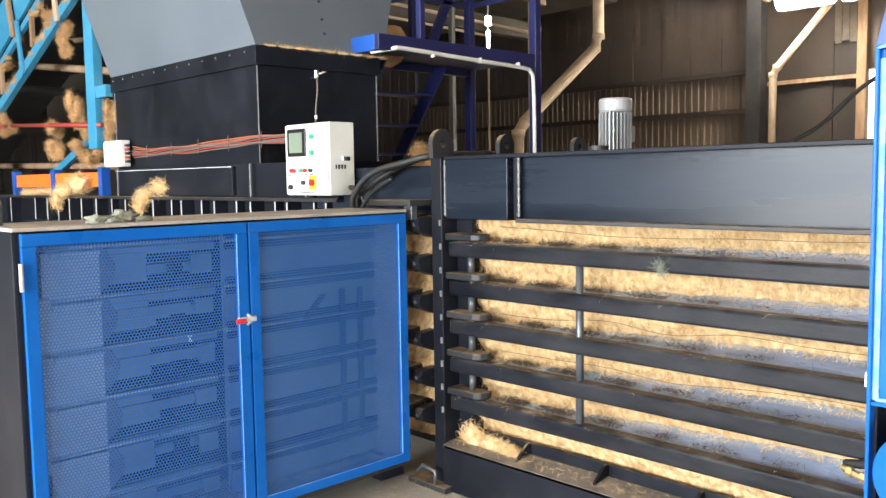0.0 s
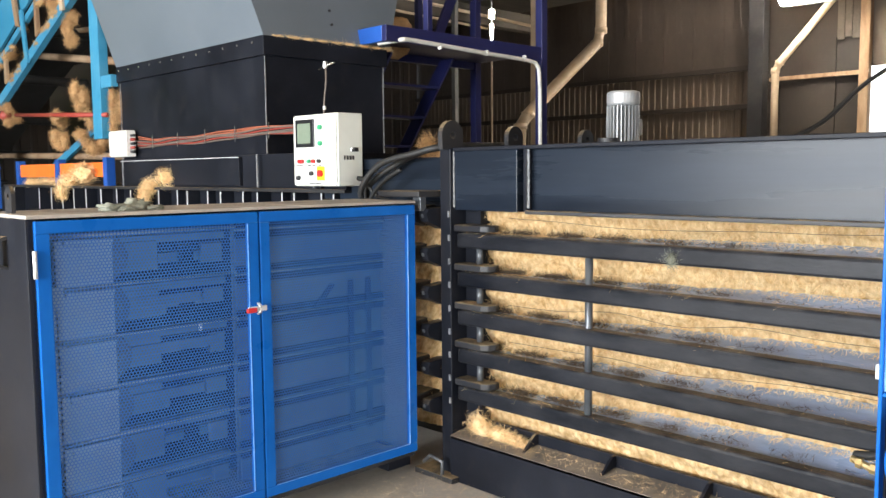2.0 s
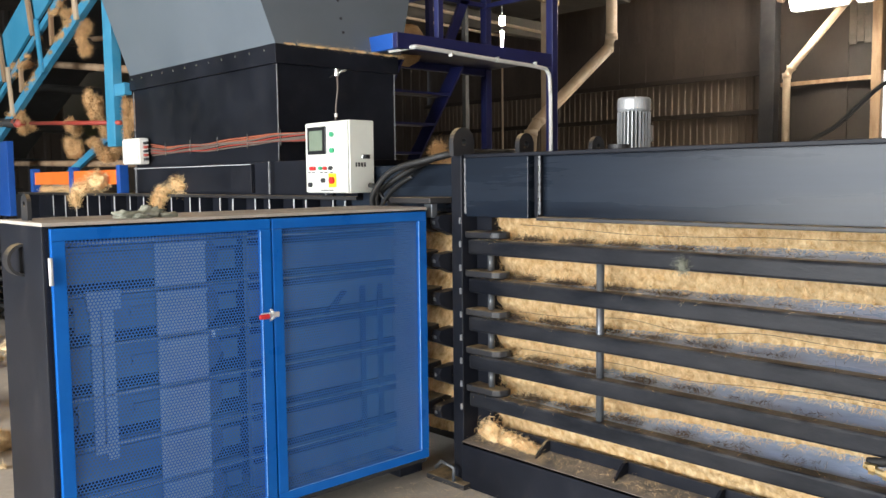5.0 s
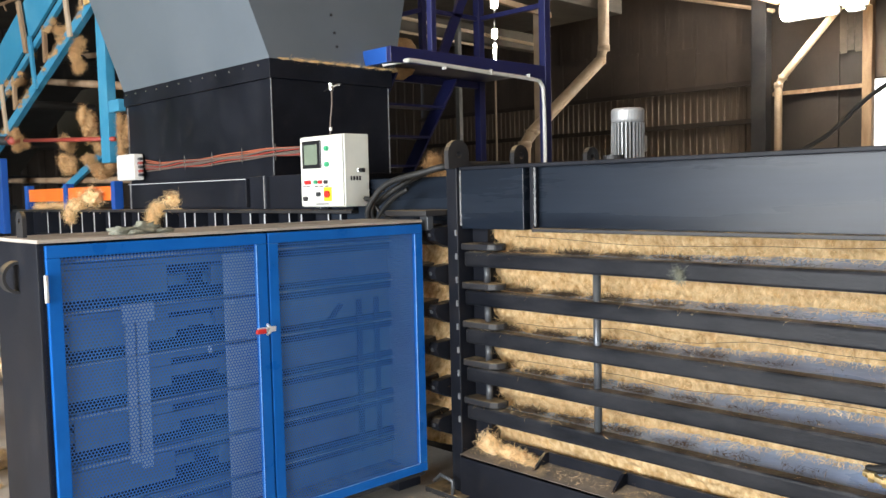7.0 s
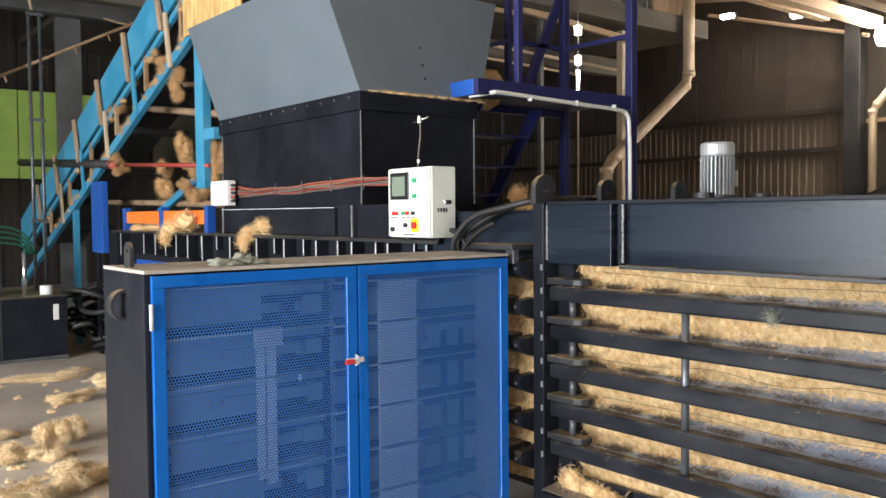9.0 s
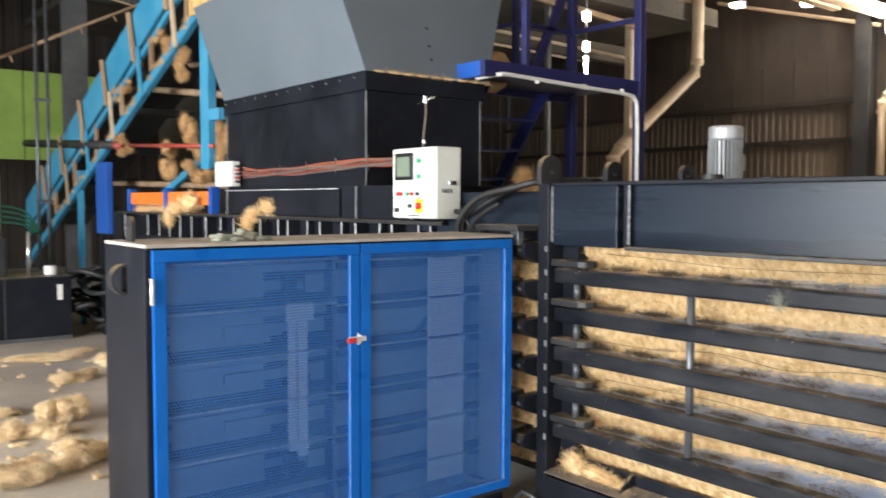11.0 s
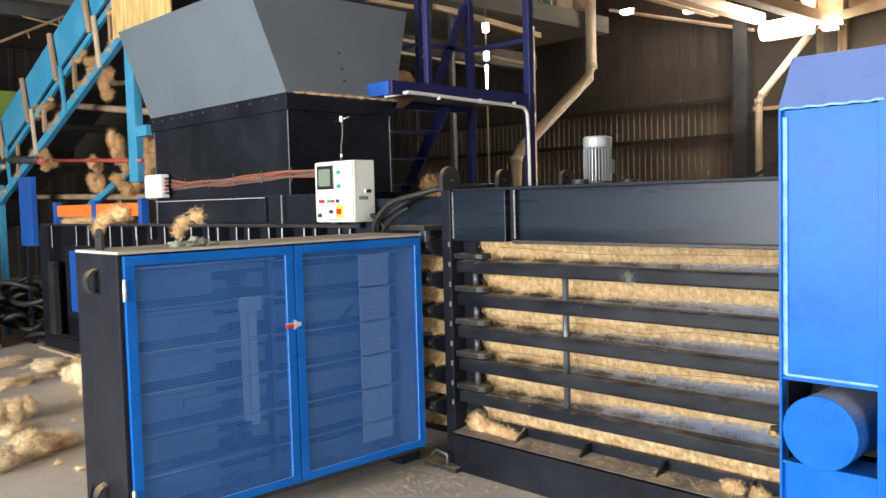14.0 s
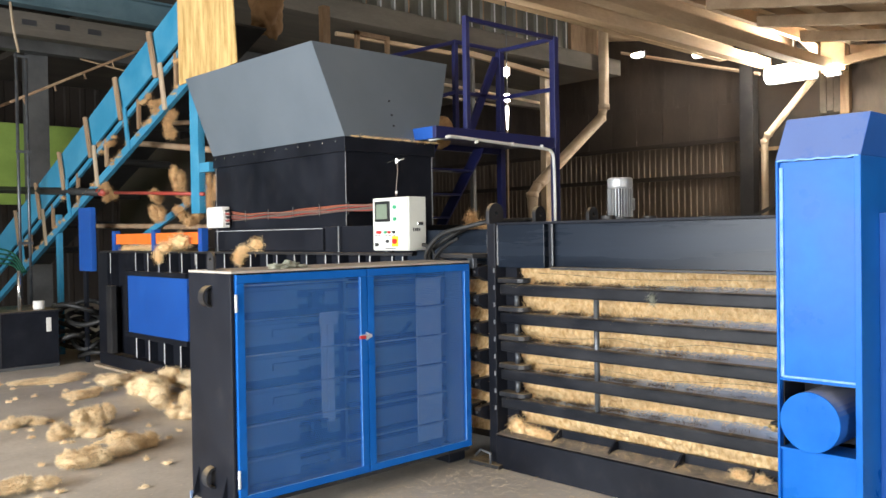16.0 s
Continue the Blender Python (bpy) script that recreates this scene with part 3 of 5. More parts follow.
def build_baler_chamber():
    c = thing("baling_chamber", (3.6, 2.1, 0), "black steel baling chamber with open side rails", "baler chamber")
    rails = [1.278 - 0.1975 * k for k in range(5)]
    for k, z in enumerate(rails):
        r = part("side_rail", box(3.0, 3.08, 0.96, 3.075, z - 0.075, z), "rail", c, bevel=0.011)
        # Slat top slopes forward and carries the painted blue sheen.
        part("inner_slat", prism([(3.10, z - 0.055), (3.10, z - 0.030), (3.31, z + 0.016), (3.31, z - 0.055)], 0.96, 3.9, "y"), "steel", c, "worn steel slat with a pale blue sheen in its colour", bevel=0.004)
        # guide block and pin at the post end
        part("guide_block", prism([(2.98, 3.075), (2.98, 2.89), (3.0, 2.855), (3.04, 2.84), (3.075, 2.85), (3.075, 3.075)], z + 0.010, z + 0.044, "z"), "black_dusty", c, "dusty rounded guide block", bevel=0.006)
        if k < 4:
            part("guide_pin", tube([(3.035, 2.945, z - 0.07), (3.035, 2.945, z - 0.16)], 0.017, 12), "bar", c, smooth=True)
    part("tie_bar", tube([(3.045, 2.283, rails[4] - 0.005), (3.045, 2.283, rails[0] - 0.07)], 0.018, 14), "bar", c, "round worn tie bar", smooth=True)
    part("post_web", box(3.075, 3.20, 2.975, 3.08, 0.3, 1.40), "black", c)
    # top beam
    part("top_web", box(3.035, 3.06, 0.96, 2.605, 1.405, 1.69), "beam", c)
    part("top_flange", box(2.985, 4.75, 0.96, 3.16, 1.69, 1.708), "black", c, bevel=0.003)
    part("bottom_flange", box(2.975, 3.25, 0.96, 2.60, 1.388, 1.405), "black_dusty", c, bevel=0.003)
    part("web_stiffener", box(2.995, 3.04, 2.605, 2.625, 1.405, 1.69), "black", c, bevel=0.002)
    part("weld_seam", bead((3.0, 2.597, 1.415), (3.0, 2.597, 1.685), 0.0065, 60), "weld", c, "pale weld bead")
    part("corner_plate", box(2.99, 3.06, 2.66, 3.075, 1.395, 1.69), "beam", c, bevel=0.003)
    part("corner_return", box(3.045, 3.07, 2.625, 2.66, 1.395, 1.69), "black", c)
    part("weld_seam", bead((2.987, 3.076, 1.41), (2.987, 3.076, 1.685), 0.0055, 60), "weld", c, "pale weld bead")
    # end post
    part("end_post", box(2.965, 3.10, 3.08, 3.155, 0.03, 1.705), "black", c, bevel=0.004)
    part("foot_clip", tube([(2.91, 3.10, 0.03), (2.91, 3.10, 0.10), (2.91, 3.19, 0.115), (2.91, 3.24, 0.07)], 0.010, 8), "bar", c, smooth=True)
    part("post_foot", box(2.90, 3.12, 3.02, 3.30, 0.0, 0.03), "black_dusty", c, bevel=0.004)
    for k in range(9):
        part("weld_tack", box(2.957, 2.967, 3.084, 3.094, 0.40 + k * 0.12, 0.43 + k * 0.12), "weld", c)
    # base beam with a sloped ledge
    part("base_web", box(2.95, 2.975, 0.96, 3.08, 0.0, 0.236), "black", c, bevel=0.003)
    part("base_ledge", prism([(2.95, 0.236), (2.95, 0.222), (3.10, 0.240), (3.10, 0.258)], 0.96, 3.08, "y"), "ledge", c, "fibre-dusted base ledge")
    part("kick_plate", box(3.095, 3.115, 0.96, 3.08, 0.2, 0.312), "black", c, bevel=0.003)
    for y in (2.62, 2.17, 1.70, 1.24):
        part("gusset", prism([(2.985, 0.245), (3.095, 0.262), (3.095, 0.312), (3.07, 0.312)], y - 0.007, y + 0.007, "y"), "black", c)
    # far side and end closing plates
    part("far_wall", box(4.6, 4.7, 0.96, 3.9, 0.1, 1.69), "black", c)
    part("chamber_floor", box(3.2, 4.6, 0.96, 3.9, 0.12, 0.2), "black_dusty", c)
    part("chamber_roof", box(3.07, 4.6, 0.97, 3.9, 1.40, 1.44), "black", c)
    # guide fingers past the post
    for k in range(6):
        z = rails[0] + 0.1975 - 0.1975 * k if k else 1.40
        z = 1.42 - 0.1975 * k
        part("needle_guide", prism([(2.90, z - 0.02), (2.885, z - 0.045), (2.90, z - 0.085), (3.0, z - 0.125), (3.15, z - 0.125), (3.15, z)], 3.175, 3.235, "y"), "black", c, bevel=0.004)
        part("needle_guide", prism([(2.88, z - 0.02), (2.88, z - 0.075), (3.0, z - 0.115), (3.15, z - 0.115), (3.15, z)], 3.30, 3.42, "y"), "black_dusty", c, bevel=0.004)
        part("guide_bolt", disc(0, 3.205, z - 0.055, 0.010, 2.885, 2.90), "bar", c)
    part("cross_plate", box(3.04, 3.7, 3.22, 4.25, 1.43, 1.665), "beam", c, bevel=0.006)
    part("hose_bracket", box(2.84, 3.05, 3.18, 3.50, 1.462, 1.492), "black_dusty", c, bevel=0.004)
    part("hose_bracket", box(2.87, 2.91, 3.20, 3.26, 1.39, 1.462), "bar", c, bevel=0.004)
    for x, y in ((2.99, 3.10), (3.47, 3.10), (4.12, 3.1)):
        part("lifting_lug", ring_plate(x, 1.77, 0.075 if x < 3 else 0.06, 0.018, y - 0.015, y + 0.015, 0.07), "black_dusty", c)
    for x in (3.35, 3.85, 4.62):
        part("lug_stub", disc(x, 2.4, 1.70, 0.05, 1.70, 1.74, "z"), "black_dusty", c)

    # the bale inside
    bm = bmesh.new()
    ny, nz = 520, 190
    y0, y1, z0, z1 = 0.98, 3.88, 0.2, 1.40
    grid = []
    for j in range(nz + 1):
        row = []
        for i in range(ny + 1):
            y, z = y0 + (y1 - y0) * i / ny, z0 + (z1 - z0) * j / nz
            bulge = 0.024 * math.cos(2 * math.pi * (z - rails[0] + 0.095) / 0.1975)
            q = Vector((y * 3.5, z * 9, 0))
            d = bulge + 0.022 * noise.noise(q) + 0.016 * noise.noise(q * 2.7) + 0.014 * noise.noise(Vector((y * 42, z * 26, 0))) + 0.008 * noise.noise(Vector((y * 110, z * 60, 3)))
            back = 3.145 + 0.14 * min(1, max(0, (2.75 - y) / 1.35)) ** 0.8 if y < 3.16 else 3.03
            row.append(bm.verts.new(((back if z > 0.43 else 3.125) - d, y, z)))
        grid.append(row)
    for j in range(nz):
        for i in range(ny):
            bm.faces.new((grid[j][i], grid[j][i + 1], grid[j + 1][i + 1], grid[j + 1][i]))
    box(3.32, 4.55, 1.0, 3.86, 0.22, 1.395, bm=bm)
    bale = thing("fibre_bale", (3.8, 2.2, 0.2), "golden coir fibre bale pressed behind the rails", "bale")
    part("pressed_fibre", bm, "bale", bale, smooth=True)
    rng = random.Random(5)
    bm = bmesh.new()
    def on_face(g):
        k = g.randrange(6)
        z = 1.36 - 0.1975 * k + g.uniform(-0.085, 0.035)
        y = g.uniform(1.0, 3.85)
        back = 3.145 + 0.14 * min(1, max(0, (2.75 - y) / 1.35)) ** 0.8 if y < 3.16 else 3.03
        return Vector((back + g.uniform(-0.03, 0.0), y, z)), Vector((-0.5, g.uniform(-0.8, 0.8), g.uniform(-1.2, 0.4)))
    strands(bm, 26000, on_face, 0.035, 0.0010, rng, 0.8, 0.3)
    def on_ledge(g):
        y = g.uniform(1.0, 3.05)
        return Vector((g.uniform(2.96, 3.09), y, 0.25 + 0.012 * g.random())), Vector((g.uniform(-1, 0.2), g.uniform(-1, 1), g.uniform(-0.3, 0.4)))
    strands(bm, 900, on_ledge, 0.03, 0.0007, rng, 0.8, 0.3)
    def on_rail(g):
        z = g.choice(rails)
        return Vector((g.uniform(3.0, 3.1), g.choice((g.uniform(1.0, 3.05), g.uniform(2.5, 3.05))), z + 0.004)), Vector((g.uniform(-1, 0.5), g.uniform(-1, 1), g.uniform(-0.3, 0.3)))
    strands(bm, 800, on_rail, 0.04, 0.0006, rng, 0.9, 0.1)
    def fringe(g):
        z = g.choice(rails)
        y = g.uniform(0.98, 2.95)
        lift = noise.noise(Vector((y * 9, z * 7, 1)))
        back = 3.13 + 0.14 * min(1, max(0, (2.75 - y) / 1.35)) ** 0.8
        return Vector((back - 0.02 - 0.05 * max(0, lift), y, z + 0.005 + 0.03 * g.random())), Vector((-0.9, g.uniform(-0.9, 0.9), g.uniform(-0.7, 0.1)))
    strands(bm, 2600, fringe, 0.032, 0.0011, rng, 0.8, 0.2)
    part("stray_fibre", bm, "fibre", bale)
    bm = bmesh.new()
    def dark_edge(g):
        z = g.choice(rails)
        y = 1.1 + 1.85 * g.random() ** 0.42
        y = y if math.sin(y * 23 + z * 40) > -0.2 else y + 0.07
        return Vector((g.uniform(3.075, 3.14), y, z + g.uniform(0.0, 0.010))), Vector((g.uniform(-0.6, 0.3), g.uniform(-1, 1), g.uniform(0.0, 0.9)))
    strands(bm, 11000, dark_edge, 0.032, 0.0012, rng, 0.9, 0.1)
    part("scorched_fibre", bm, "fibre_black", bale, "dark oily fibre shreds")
    # fallen fibre on the ledge
    for i, (y, r, h) in enumerate(((2.96, 0.10, 0.09), (2.84, 0.11, 0.06), (2.74, 0.08, 0.045), (2.68, 0.05, 0.03), (1.32, 0.06, 0.045), (1.2, 0.05, 0.035))):
        fibre_thing("fibre_clump", (3.04, y, 0.25), [((3.045, y, 0.245 + 0.45 * h), (0.05, r * 1.3, h))], "coir fibre spilled on the chamber's base ledge", 40 + i, count=200, length=0.05)
    rng = random.Random(8)
    for k in (0, 2, 3):
        z = 1.345 - 0.1975 * k
        pts = [(3.095 + 0.10 * min(1, max(0, (2.75 - y) / 1.35)) + rng.uniform(-0.01, 0.01), y, z - 0.02 * k / 4 + rng.uniform(-0.022, 0.014)) for y in (2.8, 2.5, 2.2, 1.9, 1.6, 1.3, 1.0)]
        single("baling_twine", tube(smooth_path(pts, 6), 0.0013, 5), "twine", "thin dark baling twine across the pressed fibre", "twine", "baling twines", at=pts[0])
    t = bmesh.new()
    clump(t, (2.99, 1.84, 1.225), (0.016, 0.018, 0.03), 77, 110, 0.075, 0.0007, 2)
    single("fibre_tuft", t, "cloth", "grey-green tuft of fibre caught on the top rail", "fibre clump", at=(2.99, 1.84, 1.2))


def perforated(x0, x1, z0, z1, y, pitch=0.0138, ratio=0.68):
    """A sheet pierced by staggered six-sided holes."""
    verts, faces = [], []
    dz = pitch * math.sqrt(3) / 2
    nx, nz = int((x1 - x0) / pitch), int((z1 - z0) / dz)
    big, small = pitch / math.sqrt(3), pitch / math.sqrt(3) * ratio
    for j in range(nz):
        for i in range(nx):
            cx, cz = x0 + (i + 0.5 + 0.5 * (j % 2)) * (x1 - x0) / (nx + 0.5), z0 + (j + 0.5) * (z1 - z0) / nz
            b = len(verts)
            for r in (big, small):
                for k in range(6):
                    a = math.pi / 6 + k * math.pi / 3
                    verts.append((cx + r * math.cos(a), y, cz + r * math.sin(a)))
            for k in range(6):
                m = (k + 1) % 6
                faces.append((b + k, b + m, b + 6 + m, b + 6 + k))
    me = bpy.data.meshes.new("sheet")
    me.from_pydata(verts, [], faces)
    bm = bmesh.new()
    bm.from_mesh(me)
    bpy.data.meshes.remove(me)
    return bm


def build_guard():
    g = thing("needle_guard", (1.9, 3.45, 0.0), "black needle guard box with blue mesh doors", "machine guard")
    part("end_panel", box(0.985, 1.0, 3.215, 3.70, 0.12, 1.432), "black", g, bevel=0.003)
    part("back_panel", box(1.0, 2.84, 3.68, 3.70, 0.14, 1.42), "black", g)
    part("top_panel", box(0.985, 2.84, 3.205, 3.70, 1.432, 1.446), "dust_top", g, "dust-covered top panel", bevel=0.002)
    part("bottom_panel", box(1.0, 2.84, 3.23, 3.69, 0.125, 0.14), "black_dusty", g)
    part("corner_angle", box(1.0, 1.03, 3.222, 3.26, 0.14, 1.43), "black", g, bevel=0.002)
    part("support_arm", box(2.834, 2.96, 3.34, 3.62, 0.15, 0.26), "black", g, bevel=0.004)
    part("support_foot", box(2.80, 2.96, 3.40, 3.60, 0.0, 0.15), "black", g, bevel=0.004)
    part("front_sill", box(1.0, 2.83, 3.235, 3.26, 0.12, 0.16), "black", g)
    # lifting half rings on the end panel
    for z in (1.30, 0.27):
        bm = bmesh.new()
        rows = [[bm.verts.new((0.985 - r * math.sin(a), y, z + 1.07 * r * math.cos(a))) for r, y in ((0.058, 3.42), (0.058, 3.48), (0.047, 3.48), (0.047, 3.42))] for a in (math.pi * k / 16 for k in range(17))]
        for p, q in zip(rows, rows[1:]):
            for i in range(4):
                bm.faces.new((p[i], p[(i + 1) % 4], q[(i + 1) % 4], q[i]))
        bm.faces.new(rows[0][::-1])
        bm.faces.new(rows[-1])
        bmesh.ops.recalc_face_normals(bm, faces=bm.faces)
        part("lifting_ring", bm, "black_dusty", g)
    part("top_lug", ring_plate(3.5, 1.51, 0.038, 0.010, 1.02, 1.035, 0.065, axis="x"), "black_dusty", g)
    for y in (3.30, 3.62):
        part("floor_bracket", box(0.93, 0.945, y - 0.006, y + 0.006, 0.0, 0.17), "steel", g)
        part("floor_bracket", prism([(0.985, 0.16), (0.985, 0.30), (0.935, 0.12)], y - 0.008, y + 0.008, "y"), "black", g)
    part("foot_plate", box(0.9, 1.1, 3.26, 3.66, 0.0, 0.02), "black_dusty", g, bevel=0.003)
    for x in (1.05,):
        for y in (3.28, 3.62):
            part("leg", box(x - 0.03, x + 0.03, y - 0.03, y + 0.03, 0.0, 0.13), "black", g)
    part("inner_end", box(2.822, 2.834, 3.27, 3.68, 0.14, 1.42), "lining", g)
    # two framed doors
    for a, b, side in ((1.012, 1.922, -1), (1.930, 2.832, 1)):
        d = part("door_frame", box(a, b, 3.20, 3.225, 1.378, 1.424), "blue", g, "blue painted door frame", bevel=0.003)
        for q in ((a, b, 3.20, 3.225, 0.155, 0.20), (a, a + 0.05, 3.2, 3.225, 0.20, 1.378), (b - 0.05, b, 3.2, 3.225, 0.20, 1.378)):
            part("frame_bar", box(*q), "blue", d, bevel=0.003)
        sheet = part("mesh_panel", perforated(a + 0.047, b - 0.047, 0.197, 1.381, 3.217), "blue_mesh", d, "blue perforated sheet")
        # Thin pale strips paint the specular highlight on the inner frame edges.
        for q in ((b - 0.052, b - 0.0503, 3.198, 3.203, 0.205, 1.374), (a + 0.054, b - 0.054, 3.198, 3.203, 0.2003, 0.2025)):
            part("frame_highlight", box(*q), "blue_highlight", d, "bright strip painted as the frame edge's highlight")
        if side < 0:
            for z in (1.27, 0.30):
                part("hinge", tube([(1.004, 3.19, z - 0.05), (1.004, 3.19, z + 0.05)], 0.008, 10), "zinc", d, "bright hinge", smooth=True)
    part("door_clasp", box(1.86, 1.95, 3.188, 3.2, 0.995, 1.018), "zinc", g, "zinc clasp", bevel=0.003)
    part("clasp_handle", box(1.845, 1.895, 3.176, 3.19, 0.993, 1.014), "red", g, "red latch handle", bevel=0.005)
    part("clasp_staple", tube([(1.905, 3.19, 1.03), (1.905, 3.168, 1.022), (1.905, 3.165, 1.0), (1.905, 3.19, 0.985)], 0.006, 8), "zinc", g, "zinc staple", smooth=True)
    # fixed guides inside the box
    for k in range(6):
        z = 1.315 - 0.205 * k
        part("needle_channel", box(1.02, 1.93, 3.50, 3.56, z - 0.018, z + 0.014), "lining", g, bevel=0.004)
        part("channel_lip", box(1.02, 1.93, 3.495, 3.56, z - 0.030, z - 0.019), "black", g)
        part("needle_track", box(1.02, 1.93, 3.58, 3.64, z - 0.115, z - 0.075), "lining", g, bevel=0.004)
        for dz in (-0.024, 0.022):
            part("needle_channel", box(1.955, 2.82, 3.444, 3.462, z + 0.018 + dz - 0.016, z + 0.018 + dz + 0.016), "black", g, bevel=0.002)
        if k < 5:
            part("needle_stop", box(1.55 + 0.03 * (k % 2), 1.61 + 0.03 * (k % 2), 3.50, 3.55, z - 0.13, z - 0.05), "lining" if k % 2 else "black_dusty", g, bevel=0.004)
            part("needle_stop", box(1.72, 1.775, 3.50, 3.55, z - 0.14, z - 0.04), "black", g, bevel=0.004)
    for k in range(6):
        z = 1.352 - 0.205 * k
        part("guide_rod", tube([(1.03, 3.385, z), (1.92, 3.385, z)], 0.005, 8), "bright_bar", g, "bright guide rod", smooth=True)
        part("guide_rod", tube([(1.935, 3.425, z - 0.019), (2.815, 3.425, z - 0.019)], 0.004, 8), "bright_bar", g, smooth=True)
        part("cover_plate", box(1.955, 2.585, 3.452, 3.465, z - 0.165, z - 0.065), "lining", g, bevel=0.003)
        part("backing_plate", box(1.16 + 0.02 * (k % 2), 1.60, 3.484, 3.494, z - 0.168, z - 0.045), "lining", g, "grey-blue backing plate", bevel=0.003)
        part("needle_block", box(1.80 + 0.012 * (k % 3), 1.90, 3.47, 3.495, z - 0.155 + 0.02 * (k % 2), z - 0.07), "lining", g, bevel=0.004)
        if k in (1, 2, 3):
            part("cover_plate", box(1.40, 1.86 - 0.08 * (k % 2), 3.455, 3.470, z - 0.120, z - 0.075), "lining", g, bevel=0.003)
    part("limit_switch", box(1.742, 1.752, 3.40, 3.42, 0.905, 0.935), "zinc", g, "small bright limit switch", bevel=0.002)
    part("inner_lining", box(1.945, 2.82, 3.466, 3.478, 0.16, 1.40), "lining", g, "grey-blue inner lining sheet")
    for x in (2.60, 2.714):
        part("guide_upright", box(x - 0.016, x + 0.016, 3.434, 3.443, 0.26, 1.05), "black", g, bevel=0.002)
    part("guide_brace", prism([(2.36, 0.925), (2.39, 0.915), (2.50, 1.03), (2.475, 1.04)], 3.434, 3.443, "y"), "black", g)

    # dust and rag on top
    r = bmesh.new()
    for i, (x, y, q) in enumerate(((1.34, 3.30, (0.085, 0.05, 0.035)), (1.43, 3.31, (0.075, 0.045, 0.05)), (1.50, 3.29, (0.06, 0.03, 0.022)), (1.38, 3.265, (0.05, 0.02, 0.02)))):
        clump(r, (x, y, 1.446 + 0.4 * q[2]), (q[0] * 0.85, q[1] * 0.85, q[2] * 0.75), 60 + i, 0, 0.01, 0.001, 3, 0.6)
    single("work_glove", r, "cloth", "crumpled grey-green work glove on the guard's top", "glove", at=(1.40, 3.30, 1.446), smooth=True)


def build_needles():
    """The carriage that slides along inside the guard, and its slower trailing arm."""
    n = thing("needle_carriage", (0, 3.42, 0.78), "steel needle carriage plate sliding in the guard", "needle carriage")
    ROOT[n.name] = Vector((0, 3.42, 0.78))
    part("carriage_spine", box(0.02, 0.205, 3.416, 3.422, 0.2, 1.37), "black_dusty", n)
    for k in range(6):
        z = 1.30 - 0.205 * k
        part("carriage_plate", box(0.0, 0.225, 3.40, 3.415, max(0.2, z - 0.160), z + 0.034), "carriage", n, bevel=0.003)
        part("needle_block", box(0.03, 0.225, 3.388, 3.40, z + 0.010, z + 0.034), "carriage", n, bevel=0.004)
        part("needle_wheel", disc(0.205, 0, z - 0.045, 0.095, 3.424, 3.438, "y", 32), "wheel_grey", n, "dark round needle wheel", bevel=0.003)
        part("wheel_hub", disc(0.25, 0, z - 0.045, 0.018, 3.418, 3.424, "y", 16), "bar", n)
    a = thing("drive_arm", (0, 3.42, 0.78), "slotted steel drive arm behind the mesh doors", "drive arm")
    part("arm_plate", box(0.0, 0.040, 3.385, 3.40, 0.5, 1.08), "carriage", a, bevel=0.003)
    part("arm_plate", box(0.048, 0.095, 3.385, 3.40, 0.47, 1.08), "carriage", a, bevel=0.003)
    part("arm_head", box(-0.012, 0.125, 3.38, 3.395, 1.08, 1.16), "carriage", a, "broad arm head", bevel=0.004)
    part("arm_foot", box(0.0, 0.095, 3.381, 3.385, 0.50, 0.54), "carriage", a, bevel=0.002)
    return n, a


